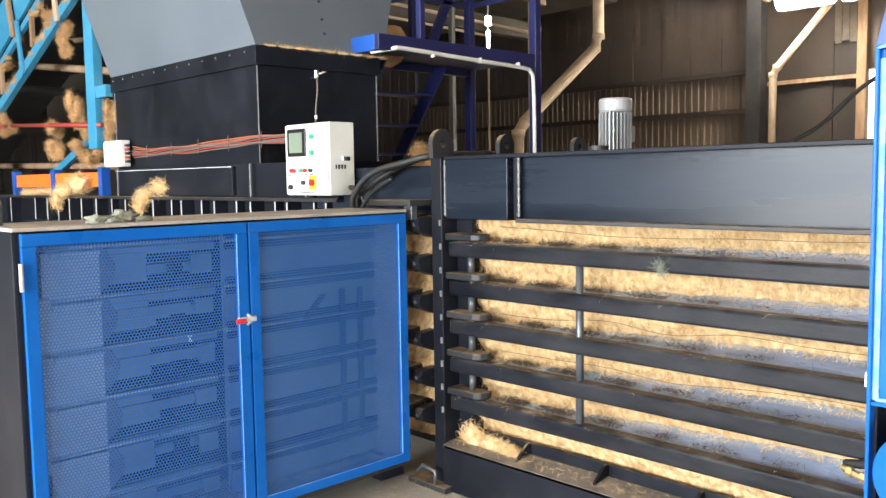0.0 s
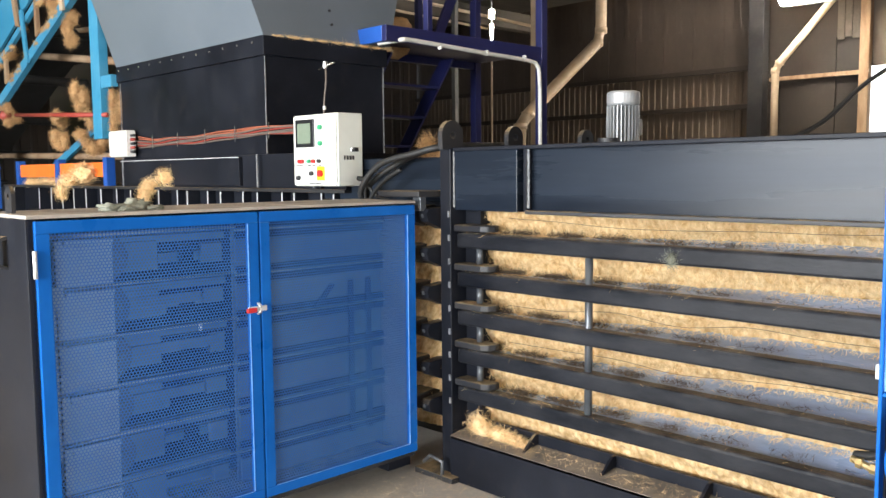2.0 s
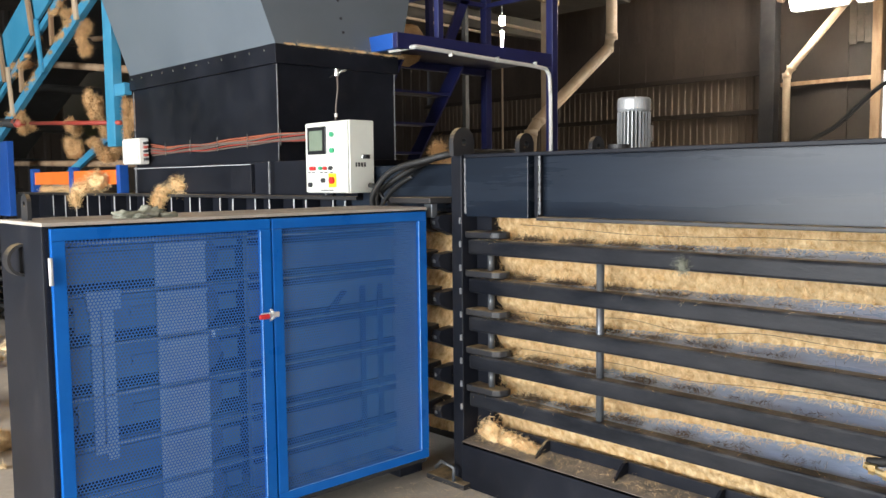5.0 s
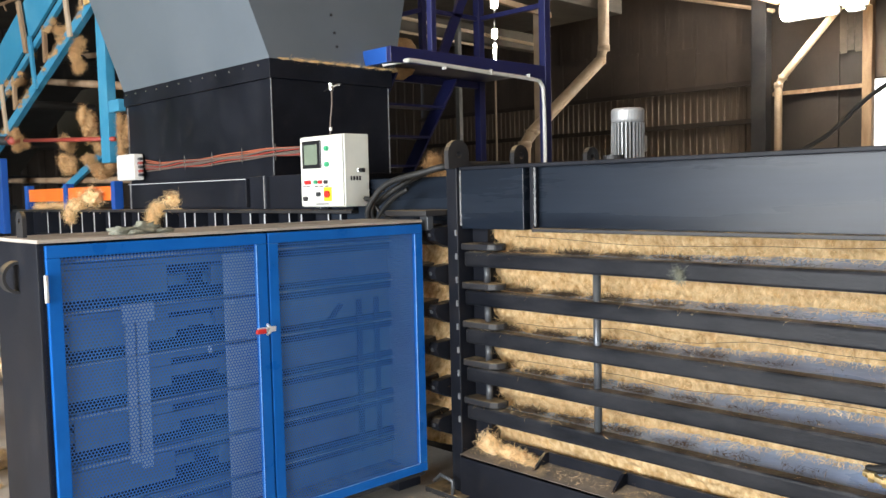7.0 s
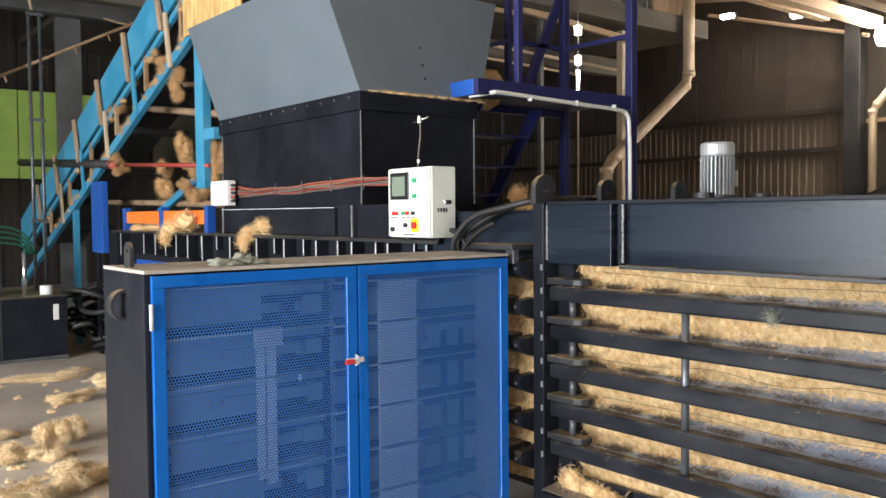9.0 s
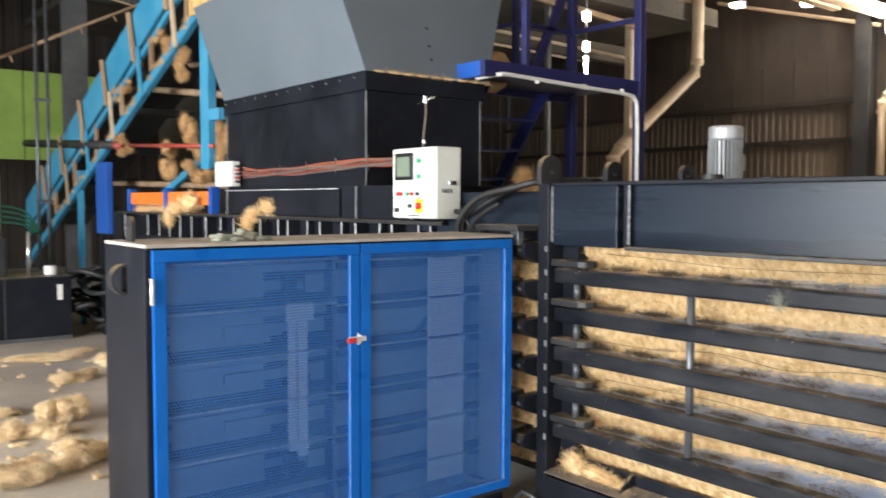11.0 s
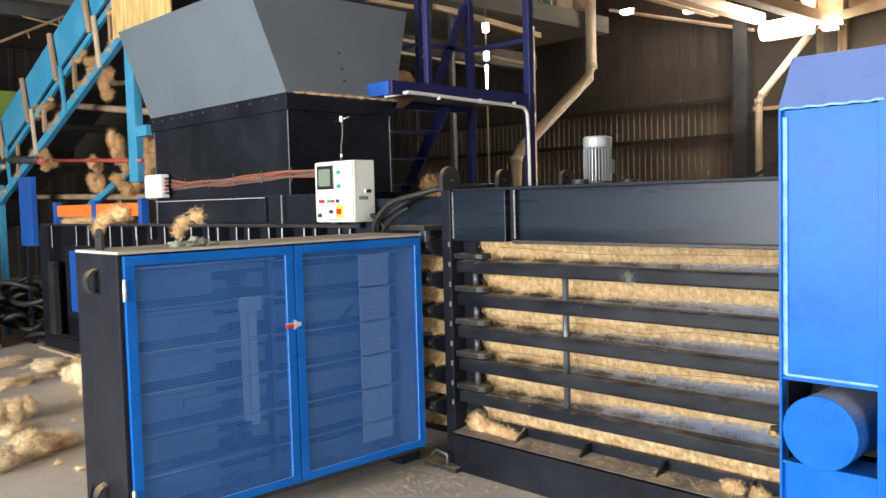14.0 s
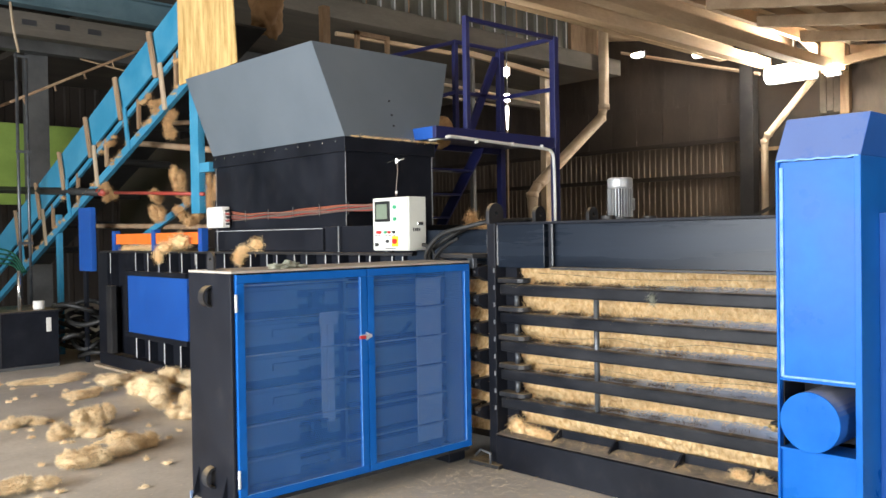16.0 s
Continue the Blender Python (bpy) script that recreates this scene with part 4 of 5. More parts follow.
def build_control():
    c = thing("control_cabinet", (2.93, 4.05, 1.51), "white control cabinet with display and buttons", "control panel")
    part("enclosure", box(2.845, 3.02, 3.845, 4.262, 1.512, 1.922), "white", c, bevel=0.006)
    d = part("cabinet_door", box(2.832, 2.845, 3.85, 4.257, 1.517, 1.917), "white", c, bevel=0.005)
    s = part("display", box(2.824, 2.832, 4.045, 4.228, 1.735, 1.895), "dark_plastic", d, "black-framed display", bevel=0.004)
    part("screen", box(2.8225, 2.8245, 4.075, 4.205, 1.757, 1.872), "screen", s)
    for y, z, r, m in ((3.985, 1.845, 0.014, "green"), (3.985, 1.755, 0.014, "green"), (4.19, 1.655, 0.012, "red"), (4.165, 1.655, 0.012, "red"), (4.10, 1.655, 0.011, "green"),
                       (4.055, 1.655, 0.011, "red"), (4.0, 1.655, 0.011, "ink"), (4.205, 1.56, 0.014, "ink"), (4.075, 1.585, 0.013, "ink"), (3.99, 1.585, 0.020, "red")):
        part("button", disc(0, y, z, r, 2.815, 2.833), m, d)
    part("label_plate", box(2.8300, 2.8325, 3.955, 4.03, 1.545, 1.625), "yellow", d, "yellow emergency stop plate")
    for y in (4.22, 4.18, 4.10, 4.055, 4.0):
        part("label_bar", box(2.8305, 2.8323, y - 0.016, y + 0.016, 1.628, 1.634), "ink", d)
    part("label_bar", box(2.8305, 2.8323, 3.985, 4.11, 1.526, 1.532), "ink", d)
    part("cabinet_lock", box(2.93, 2.985, 3.835, 3.845, 1.705, 1.73), "chrome", c, bevel=0.004)
    part("cabinet_lock_key", disc(2.955, 0, 1.717, 0.012, 3.822, 3.836, "y"), "dark_plastic", c)
    for x, w in ((2.885, 0.010), (2.903, 0.014), (2.924, 0.014), (2.945, 0.012)):
        part("label_bar", box(x, x + w, 3.8432, 3.8452, 1.660, 1.684), "ink", c)
    part("cable_gland", tube([(2.985, 3.85, 1.555), (2.985, 3.79, 1.55)], 0.014, 10), "dark_plastic", c, smooth=True)
    part("mounting_arm", box(3.0, 3.06, 3.98, 4.12, 1.48, 1.512), "black", c)
    # cable with hook above the cabinet
    h = thing("hanging_sensor", (3.0, 4.12, 2.2), "thin sensor cable hanging from a bright hook", "sensor")
    part("cable", tube(smooth_path([(2.94, 4.10, 1.922), (2.95, 4.105, 2.02), (2.96, 4.10, 2.12), (2.98, 4.13, 2.21)], 8), 0.005, 6), "cable_grey", h, smooth=True)
    part("hook", tube([(2.97, 4.14, 2.21), (2.99, 4.06, 2.225), (3.2, 4.5, 2.24)], 0.007, 6), "chrome", h, smooth=True)
    part("sensor_head", disc(2.97, 4.12, 0, 0.014, 2.195, 2.235, "z"), "chrome", h)
    part("cable_joint", disc(2.945, 4.10, 0, 0.009, 1.955, 1.975, "z"), "plastic_white", h)

    j = thing("junction_box", (3.0, 7.0, 1.73), "white junction box on the hopper's side", "junction box")
    part("box_body", box(2.955, 3.04, 6.84, 7.16, 1.735, 1.95), "plastic_white", j, bevel=0.008)
    part("box_lid", box(2.945, 2.955, 6.85, 7.15, 1.745, 1.94), "plastic_white", j, bevel=0.004)
    for k in range(5):
        part("cable_gland", tube([(3.0, 6.84, 1.775 + 0.033 * k), (3.0, 6.78, 1.775 + 0.033 * k)], 0.012, 8), "cable_red" if k % 2 else "dark_plastic", j, smooth=True)

    b = thing("cable_bundle", (3.02, 5.5, 1.85), "red and grey cables clipped along the hopper box", "cable")
    rng = random.Random(9)
    for k in range(8):
        pts = []
        for i in range(9):
            y = 6.79 - i * 0.315
            sag = 0.007 * math.sin(i * 1.4 + k) - 0.006 * (i % 2)
            pts.append((3.045 - 0.010 * (k % 3), y, 1.805 + 0.0088 * k * (0.85 if i else 1.4) + 0.006 * i + sag))
        part("cable", tube(smooth_path(pts, 5), 0.0058, 6), ("cable_grey", "cable_red", "cable_grey", "cable_grey", "cable_red", "cable_grey", "cable_orange", "cable_orange")[k], b, smooth=True)
    for i in range(6):
        y = 6.5 - i * 0.42
        part("cable_tie", box(3.020, 3.024, y - 0.004, y + 0.004, 1.79 + 0.006 * i, 1.895 + 0.006 * i), "chrome", b)

    for k, pts in enumerate(([(2.92, 3.72, 1.40), (2.89, 3.70, 1.50), (2.90, 3.55, 1.63), (2.93, 3.30, 1.685), (3.0, 3.0 + 0.16, 1.715), (3.3, 3.1, 1.72)],
                             [(2.98, 3.74, 1.40), (2.95, 3.72, 1.50), (2.96, 3.56, 1.60), (3.02, 3.36, 1.69), (3.1, 3.2, 1.72), (3.5, 3.2, 1.73)],
                             [(2.90, 3.66, 1.42), (2.90, 3.58, 1.50), (2.88, 3.46, 1.56), (2.88, 3.36, 1.60)],
                             [(2.95, 3.79, 1.55), (2.93, 3.72, 1.545), (2.95, 3.66, 1.47), (3.0, 3.6, 1.43)])):
        single("hydraulic_hose", tube(smooth_path(pts, 8), 0.017 if k < 2 else 0.011, 8), "rubber", "black hydraulic hose bending over the chamber", "hose", "hydraulic hoses", at=pts[0], smooth=True)


def build_machine_body():
    m = thing("press_body", (3.7, 7.0, 0), "long black ribbed press body under the hopper", "baler body")
    part("side_plate", box(3.10, 3.13, 3.95, 10.0, 0.18, 1.47), "black", m)
    part("core", box(3.13, 4.5, 3.95, 10.0, 0.12, 1.46), "black", m)
    part("top_flange", box(2.985, 4.6, 3.98, 10.09, 1.468, 1.490), "black_dusty", m, bevel=0.003)
    part("base_rail", box(2.96, 3.13, 3.95, 10.09, 0.03, 0.185), "black", m, bevel=0.005)
    part("base_skid", box(2.90, 3.3, 4.0, 10.12, 0.0, 0.03), "pipe", m, "pale dusty skid plate")
    for k, y in enumerate((4.10, 4.51, 4.94, 5.42, 5.91, 6.38, 6.89, 7.49, 7.83, 8.12, 8.40, 8.69, 9.03, 9.78)):
        low = 1.20 if 7.6 < y < 9.4 else 0.185
        part("side_rib", box(3.0, 3.10, y - 0.008, y + 0.008, low, 1.468), "black", m)
        part("rib_edge", box(2.995, 3.0, y - 0.005, y + 0.005, max(low, 1.21), 1.462), "rib_edge", m, "pale worn rib edge")
        if 4.2 < y < 9 and y not in (8.12, 8.4):
            part("short_rib", box(3.04, 3.10, y - 0.24, y - 0.228, 1.34, 1.468), "black", m)
            part("rib_edge", box(3.035, 3.04, y - 0.239, y - 0.229, 1.345, 1.465), "rib_edge", m)
    for y in (7.9, 8.3, 8.7, 9.05):
        part("lower_rib", box(3.0, 3.10, y - 0.01, y + 0.01, 0.185, 0.47), "black", m)
        part("rib_edge", box(2.994, 3.0, y - 0.010, y + 0.010, 0.2, 0.46), "rib_edge", m)
    part("panel_frame", box(2.97, 3.10, 7.70, 9.32, 0.44, 0.50), "black", m, bevel=0.004)
    part("panel_frame", box(2.97, 3.10, 7.70, 9.32, 1.19, 1.25), "black", m, bevel=0.004)
    part("panel_frame", box(2.97, 3.10, 9.24, 9.32, 0.50, 1.19), "black", m, bevel=0.004)
    part("side_panel", box(2.985, 3.02, 7.70, 9.24, 0.50, 1.19), "blue_panel", m, "flat blue side panel", bevel=0.003)
    part("end_frame", box(2.96, 3.12, 9.80, 10.09, 0.185, 1.468), "black", m, bevel=0.005)
    part("end_flange", box(2.93, 3.0, 9.62, 9.78, 0.20, 1.05), "black_dusty", m, bevel=0.004)
    # lower hopper neck
    part("neck", box(3.05, 4.4, 4.30, 7.18, 1.49, 1.715), "black", m, bevel=0.004)
    part("neck_cover", box(3.02, 3.05, 5.20, 7.10, 1.505, 1.70), "black", m, bevel=0.003)
    part("cover_edge", box(3.014, 3.02, 5.20, 7.10, 1.697, 1.702), "rib_edge", m, "pale worn cover edge")
    for y in (4.96, 7.06, 4.32):
        part("neck_seam", box(3.012, 3.02, y - 0.006, y + 0.006, 1.495, 1.715), "weld", m, "pale edge seam")

    h = thing("feed_hopper", (3.6, 6.0, 1.72), "grey flared hopper above a black feed box", "hopper")
    part("feed_box", box(3.06, 4.06, 4.90, 7.13, 1.715, 2.36), "black", h, bevel=0.003)
    part("box_collar", box(3.035, 4.09, 4.875, 7.16, 2.36, 2.487), "black", h, bevel=0.003)
    for x, y in ((3.055, 4.895), (4.065, 4.895), (3.055, 7.135)):
        part("corner_seam", box(x - 0.003, x + 0.003, y - 0.003, y + 0.003, 1.72, 2.355), "weld", h)
    for k in range(12):
        part("bolt", disc(0, 5.0 + 0.19 * k, 2.45, 0.008, 3.026, 3.036, sides=8), "chrome", h)
    lo = [(3.045, 4.885), (4.12, 4.885), (4.12, 7.17), (3.045, 7.17)]
    hi = [(2.862, 5.09), (4.47, 5.09), (4.47, 7.39), (2.862, 7.39)]
    names = ("front_flare", "end_flare", "rear_flare", "side_flare")
    for k in range(4):
        bm = bmesh.new()
        j = (k + 1) % 4
        c = Vector((3.6, 6.1, 0))
        outer = [Vector((*lo[k], 2.487)), Vector((*lo[j], 2.487)), Vector((*hi[j], 3.309)), Vector((*hi[k], 3.309))]
        inner = [p + (Vector((c.x - p.x, c.y - p.y, 0))).normalized() * 0.012 for p in outer]
        a, b = [bm.verts.new(p) for p in outer], [bm.verts.new(p) for p in inner]
        bm.faces.new(a)
        bm.faces.new(b[::-1])
        for i in range(4):
            bm.faces.new((a[i], b[i], b[(i + 1) % 4], a[(i + 1) % 4]))
        bmesh.ops.recalc_face_normals(bm, faces=bm.faces)
        part(names[k], bm, "hopper", h)
    part("hopper_floor", box(3.06, 4.1, 4.9, 7.15, 2.44, 2.484), "black", h)
    for z in (2.62, 2.72, 2.85):
        end_y = 4.885 + (z - 2.487) * 0.249
        part("rivet", disc(3.62, 0, z, 0.010, end_y - 0.008, end_y + 0.01, "y", 8), "ink", h)
    bm = bmesh.new()
    rng = random.Random(12)
    strands(bm, 700, lambda g: (Vector((g.uniform(3.2, 4.12), 4.875 + g.uniform(-0.012, 0.01), 2.49 + g.uniform(0, 0.012))), Vector((g.uniform(-1, 1), -0.4, g.uniform(-0.8, 0.2)))), 0.03, 0.0008, rng, 0.9)
    for i in range(9):
        clump(bm, (3.15 + 0.12 * i, 4.878, 2.490), (0.07, 0.014, 0.012), 300 + i, 50, 0.025, 0.0008, 2)
    single("fibre_fringe", bm, "fibre", "coir fibre caught along the hopper's lip", "fibre clump", at=(3.6, 4.87, 2.49))

    # loose fibre on the body
    for at, lumps, s, dk in (
            ((3.0, 6.35, 1.49), [((3.02, 6.27, 1.56), (0.10, 0.17, 0.085)), ((2.98, 6.48, 1.50), (0.08, 0.12, 0.07)), ((2.97, 6.56, 1.43), (0.05, 0.06, 0.09))], 500, False),
            ((3.0, 7.85, 1.49), [((3.0, 7.85, 1.60), (0.13, 0.30, 0.13)), ((2.98, 8.2, 1.53), (0.1, 0.2, 0.09)), ((2.97, 8.35, 1.44), (0.06, 0.09, 0.12))], 510, False),
            ((3.05, 8.9, 1.49), [((3.1, 8.9, 1.53), (0.15, 0.45, 0.05)), ((3.1, 9.4, 1.52), (0.12, 0.3, 0.04))], 520, False)):
        fibre_thing("fibre_clump", at, lumps, "clump of coir fibre resting on the press body", s, dk)

    mt = thing("electric_motor", (4.36, 3.0, 1.71), "grey finned electric motor standing on the chamber", "motor")
    part("base_flange", disc(4.36, 3.0, 0, 0.125, 1.708, 1.735, "z"), "black_dusty", mt)
    # Darker body colour puts the shade between the fins into the material.
    part("motor_body", disc(4.36, 3.0, 0, 0.072, 1.735, 2.0, "z"), "grey_steel", mt, smooth=False)
    part("fan_cover", prism([(4.36 + 0.099 * math.cos(a), 3.0 + 0.099 * math.sin(a)) for a in (2 * math.pi * k / 32 for k in range(32))], 1.975, 2.062, "z"), "motor", mt, bevel=0.016, smooth=False)
    for k in range(26):
        a = 2 * math.pi * k / 26
        bm = box(0.068, 0.099, -0.003, 0.003, 1.75, 1.975)
        bmesh.ops.rotate(bm, verts=bm.verts, matrix=Matrix.Rotation(a, 3, "Z"))
        bmesh.ops.translate(bm, verts=bm.verts, vec=(4.36, 3.0, 0))
        part("cooling_fin", bm, "motor", mt)
    part("terminal_box", box(4.44, 4.50, 2.95, 3.05, 1.80, 1.90), "motor", mt, bevel=0.008)


def build_column():
    c = thing("cylinder_column", (3.0, 0.72, 0), "bright blue steel column housing a cylinder", "machine column")
    x0, y0, y1 = 2.68, 0.538, 0.938
    part("right_flange", box(x0, x0 + 0.012, y0, y0 + 0.03, 0.0, 1.965), "blue", c, bevel=0.002)
    part("left_flange", box(x0, 3.35, y1 - 0.012, y1, 0.0, 1.965), "blue", c, bevel=0.003)
    part("right_side", box(x0 + 0.012, 3.35, y0, y0 + 0.012, 0.0, 1.965), "blue", c, "plain blue side plate", bevel=0.003)
    part("front_plate", box(x0 + 0.022, x0 + 0.034, y0 + 0.012, y1 - 0.012, 0.905, 1.955), "blue", c)
    part("lower_plate", box(x0 + 0.022, x0 + 0.034, y0 + 0.012, y1 - 0.012, 0.0, 0.56), "blue", c)
    part("cross_rib", box(x0 + 0.004, x0 + 0.034, y0 + 0.012, y1 - 0.012, 0.893, 0.905), "blue", c, bevel=0.002)
    part("cross_rib", box(x0 + 0.004, x0 + 0.2, y0 + 0.012, y1 - 0.012, 0.553, 0.565), "blue", c, bevel=0.002)
    part("back_plate", box(3.33, 3.35, y0 + 0.012, y1 - 0.012, 0.0, 1.965), "black", c)
    # Column welds, with their bright highlight put into the colour.
    for y, w in ((y1 - 0.020, 0.011), (y0 + 0.018, 0.006)):
        part("weld_seam", tube([(x0 + 0.020, y, 0.91 + 0.03 * k) for k in range(35)], w, 6), "blue_highlight", c, "weld bead with a highlight in its colour")
    part("weld_seam", tube([(x0 + 0.018, y0 + 0.02 + 0.0275 * k, 0.910) for k in range(14)], 0.006, 6), "blue_highlight", c)
    part("weld_seam", tube([(x0 + 0.004, y0 + 0.01 + 0.0275 * k, 1.962 + 0.003 * math.sin(k * 2.1)) for k in range(15)], 0.005, 6), "blue_highlight", c)
    # The cap's pale tone paints the sky's reflection on its slope.
    part("sloped_cap", prism([(x0, 1.965), (x0 + 0.13, 2.175), (3.35, 2.175), (3.35, 1.965)], y0, y1, "y"), "blue_dust_sheen", c, "blue sloped cap with the sky's reflection in its colour", bevel=0.003)
    part("cylinder_barrel", disc(0, 0.745, 0.722, 0.140, 2.606, 3.2, sides=40), "blue_dust_sheen", c, "blue cylinder barrel with dust and a lit top in its colour")
    part("cylinder_end", disc(0, 0.745, 0.722, 0.142, 2.596, 2.606, sides=40), "blue", c, "round blue cylinder end", bevel=0.003)
    # Black plates added for the shadow inside the cylinder opening.
    part("opening_shade", box(2.72, 2.95, y1 - 0.02, y1 - 0.0125, 0.566, 0.892), "black", c)
    part("opening_shade", box(2.72, 2.95, y0 + 0.0125, y1 - 0.0205, 0.884, 0.8925), "black", c)
    part("inner_shade", box(2.95, 2.96, y0 + 0.012, y1 - 0.012, 0.565, 0.893), "black", c)
    part("side_channel", box(2.9, 3.3, y0 - 0.05, y0, 0.2, 1.7), "blue_dust_sheen", c, bevel=0.004)
    f = thing("hose_fitting", (2.95, 1.02, 0.6), "brass hose fitting on a black hose", "hose fitting")
    part("hose", tube(smooth_path([(2.97, 1.10, 0.60), (2.95, 1.02, 0.625), (2.93, 0.95, 0.70), (2.95, 0.90, 0.8)], 8), 0.016, 8), "rubber", f, smooth=True)
    part("fitting_body", tube([(2.94, 1.10, 0.595), (2.92, 1.03, 0.582), (2.90, 0.95, 0.575)], 0.013, 8), "brass", f)
    for y in (1.08, 1.03, 0.98):
        part("hex_nut", tube([(2.935 - (1.1 - y) * 0.27, y, 0.592 - (1.1 - y) * 0.1), (2.935 - (1.1 - y) * 0.27, y - 0.018, 0.59 - (1.1 - y) * 0.1)], 0.019, 6), "brass", f)
    v = thing("valve", (2.96, 1.0, 0.9), "small green valve with a white handle", "valve")
    part("valve_body", box(2.94, 2.98, 0.945, 1.02, 0.89, 0.925), "green", v, bevel=0.005)
    part("valve_handle", box(2.935, 2.955, 1.02, 1.034, 0.885, 0.935), "plastic_white", v, bevel=0.003)


def build_platform():
    p = thing("access_platform", (4.7, 5.1, 0), "navy steel access platform with guard rails", "platform")
    y0, y1 = 4.60, 5.42
    part("front_edge", box(3.85, 5.60, y0, y0 + 0.05, 2.50, 2.61), "navy", p, bevel=0.004)
    part("side_edge", box(3.85, 3.90, y0 + 0.05, y1, 2.50, 2.61), "blue_panel", p, bevel=0.004)
    part("rear_edge", box(3.90, 5.60, y1 - 0.05, y1, 2.50, 2.61), "navy", p, bevel=0.004)
    part("deck", box(3.90, 5.60, y0 + 0.05, y1 - 0.05, 2.56, 2.58), "navy", p)
    for x, y, z0, z1, w in ((4.27, y0 + 0.025, 2.61, 3.66, 0.025), (5.57, y0 + 0.03, 1.2, 3.66, 0.035), (5.57, y1 - 0.03, 0.0, 3.66, 0.035), (4.88, y1 - 0.03, 2.61, 3.66, 0.025)):
        part("post", box(x - w, x + w, y - w, y + w, z0, z1), "navy", p, bevel=0.004)
    for z in (3.64, 3.12):
        part("rail", box(5.55, 5.59, y0 + 0.03, y1 - 0.03, z - 0.02, z + 0.02), "navy", p, bevel=0.004)
        part("rail", box(4.88, 5.57, y1 - 0.05, y1 - 0.01, z - 0.02, z + 0.02), "navy", p, bevel=0.004)
        part("rail", prism([(4.88, z - 0.02), (4.88, z + 0.02), (3.95, z - 0.26), (3.95, z - 0.30)], y1 - 0.05, y1 - 0.01, "y"), "navy", p, bevel=0.004)
    part("rail", box(4.29, 5.55, y0 + 0.01, y0 + 0.05, 3.62, 3.66), "navy", p, bevel=0.004)
    part("brace", prism([(4.98, 2.62), (5.08, 2.62), (5.56, 3.56), (5.46, 3.56)], y1 - 0.05, y1 - 0.02, "y"), "navy", p)
    # stair below
    for x in (4.25, 4.9):
        part("stair_stringer", prism([(5.0, 2.5), (5.15, 2.5), (6.9, 0.2), (6.75, 0.2)], x - 0.01, x + 0.01, "x"), "navy", p)
    for k in range(9):
        part("stair_tread", box(4.26, 4.89, 5.15 + 0.185 * k, 5.35 + 0.185 * k, 2.27 - 0.235 * k, 2.29 - 0.235 * k), "navy", p)
    w = thing("white_conduit", (4.8, 4.58, 2.5), "white cable run along the platform's edge", "cable")
    part("conduit", tube(smooth_path([(3.9, 4.75, 2.50), (3.98, 4.60, 2.515), (4.1, 4.585, 2.52), (4.8, 4.585, 2.50), (5.35, 4.585, 2.485), (5.46, 4.585, 2.455), (5.49, 4.585, 2.36), (5.50, 4.585, 2.0), (5.50, 4.585, 1.0)], 8), 0.016, 8), "plastic_white", w, smooth=True)
    for x in (4.35, 4.85, 5.3):
        part("conduit_clip", box(x - 0.006, x + 0.006, 4.567, 4.60, 2.482, 2.522), "plastic_white", w)
    fibre_thing("fibre_clump", (4.45, 5.2, 2.58), [((4.42, 5.2, 2.66), (0.24, 0.18, 0.22)), ((4.15, 5.15, 2.64), (0.2, 0.2, 0.13))], "brown fibre heaped on the platform", 640, True, core=0.8)
    fibre_thing("fibre_clump", (4.2, 4.75, 1.72), [((3.62, 3.95, 1.74), (0.06, 0.06, 0.11)), ((3.70, 3.85, 1.70), (0.12, 0.08, 0.04))], "brown fibre caught behind the chamber", 650, True)
    tube_lamp = thing("tube_lamp", (10.25, 9.5, 3.4), "bright vertical tube lamp in the dark hall", "lamp")
    part("lamp_glow", tube([(10.25, 9.5, 4.53), (10.25, 9.5, 4.66)], 0.055, 10), "lamp", tube_lamp)
    part("lamp_glow", tube([(10.25, 9.5, 4.05), (10.25, 9.5, 4.18)], 0.045, 10), "lamp", tube_lamp)
    # Tapering glow stands in for the streak of the lamp's reflection.
    part("lamp_glow", tube([(10.25, 9.5, 3.55), (10.25, 9.5, 3.95)], 0.010, 8, r_end=0.028), "lamp", tube_lamp)
    part("lamp_stem", tube([(10.25, 9.5, 4.66), (10.25, 9.5, 6.55)], 0.012, 6), "grey_steel", tube_lamp)
    part("lamp_stem", tube([(10.25, 9.5, 3.95), (10.25, 9.5, 4.53)], 0.012, 6), "grey_steel", tube_lamp)
    part("lamp_cord", tube([(10.25, 9.5, 0.0), (10.25, 9.5, 3.55)], 0.016, 6), "pipe", tube_lamp)


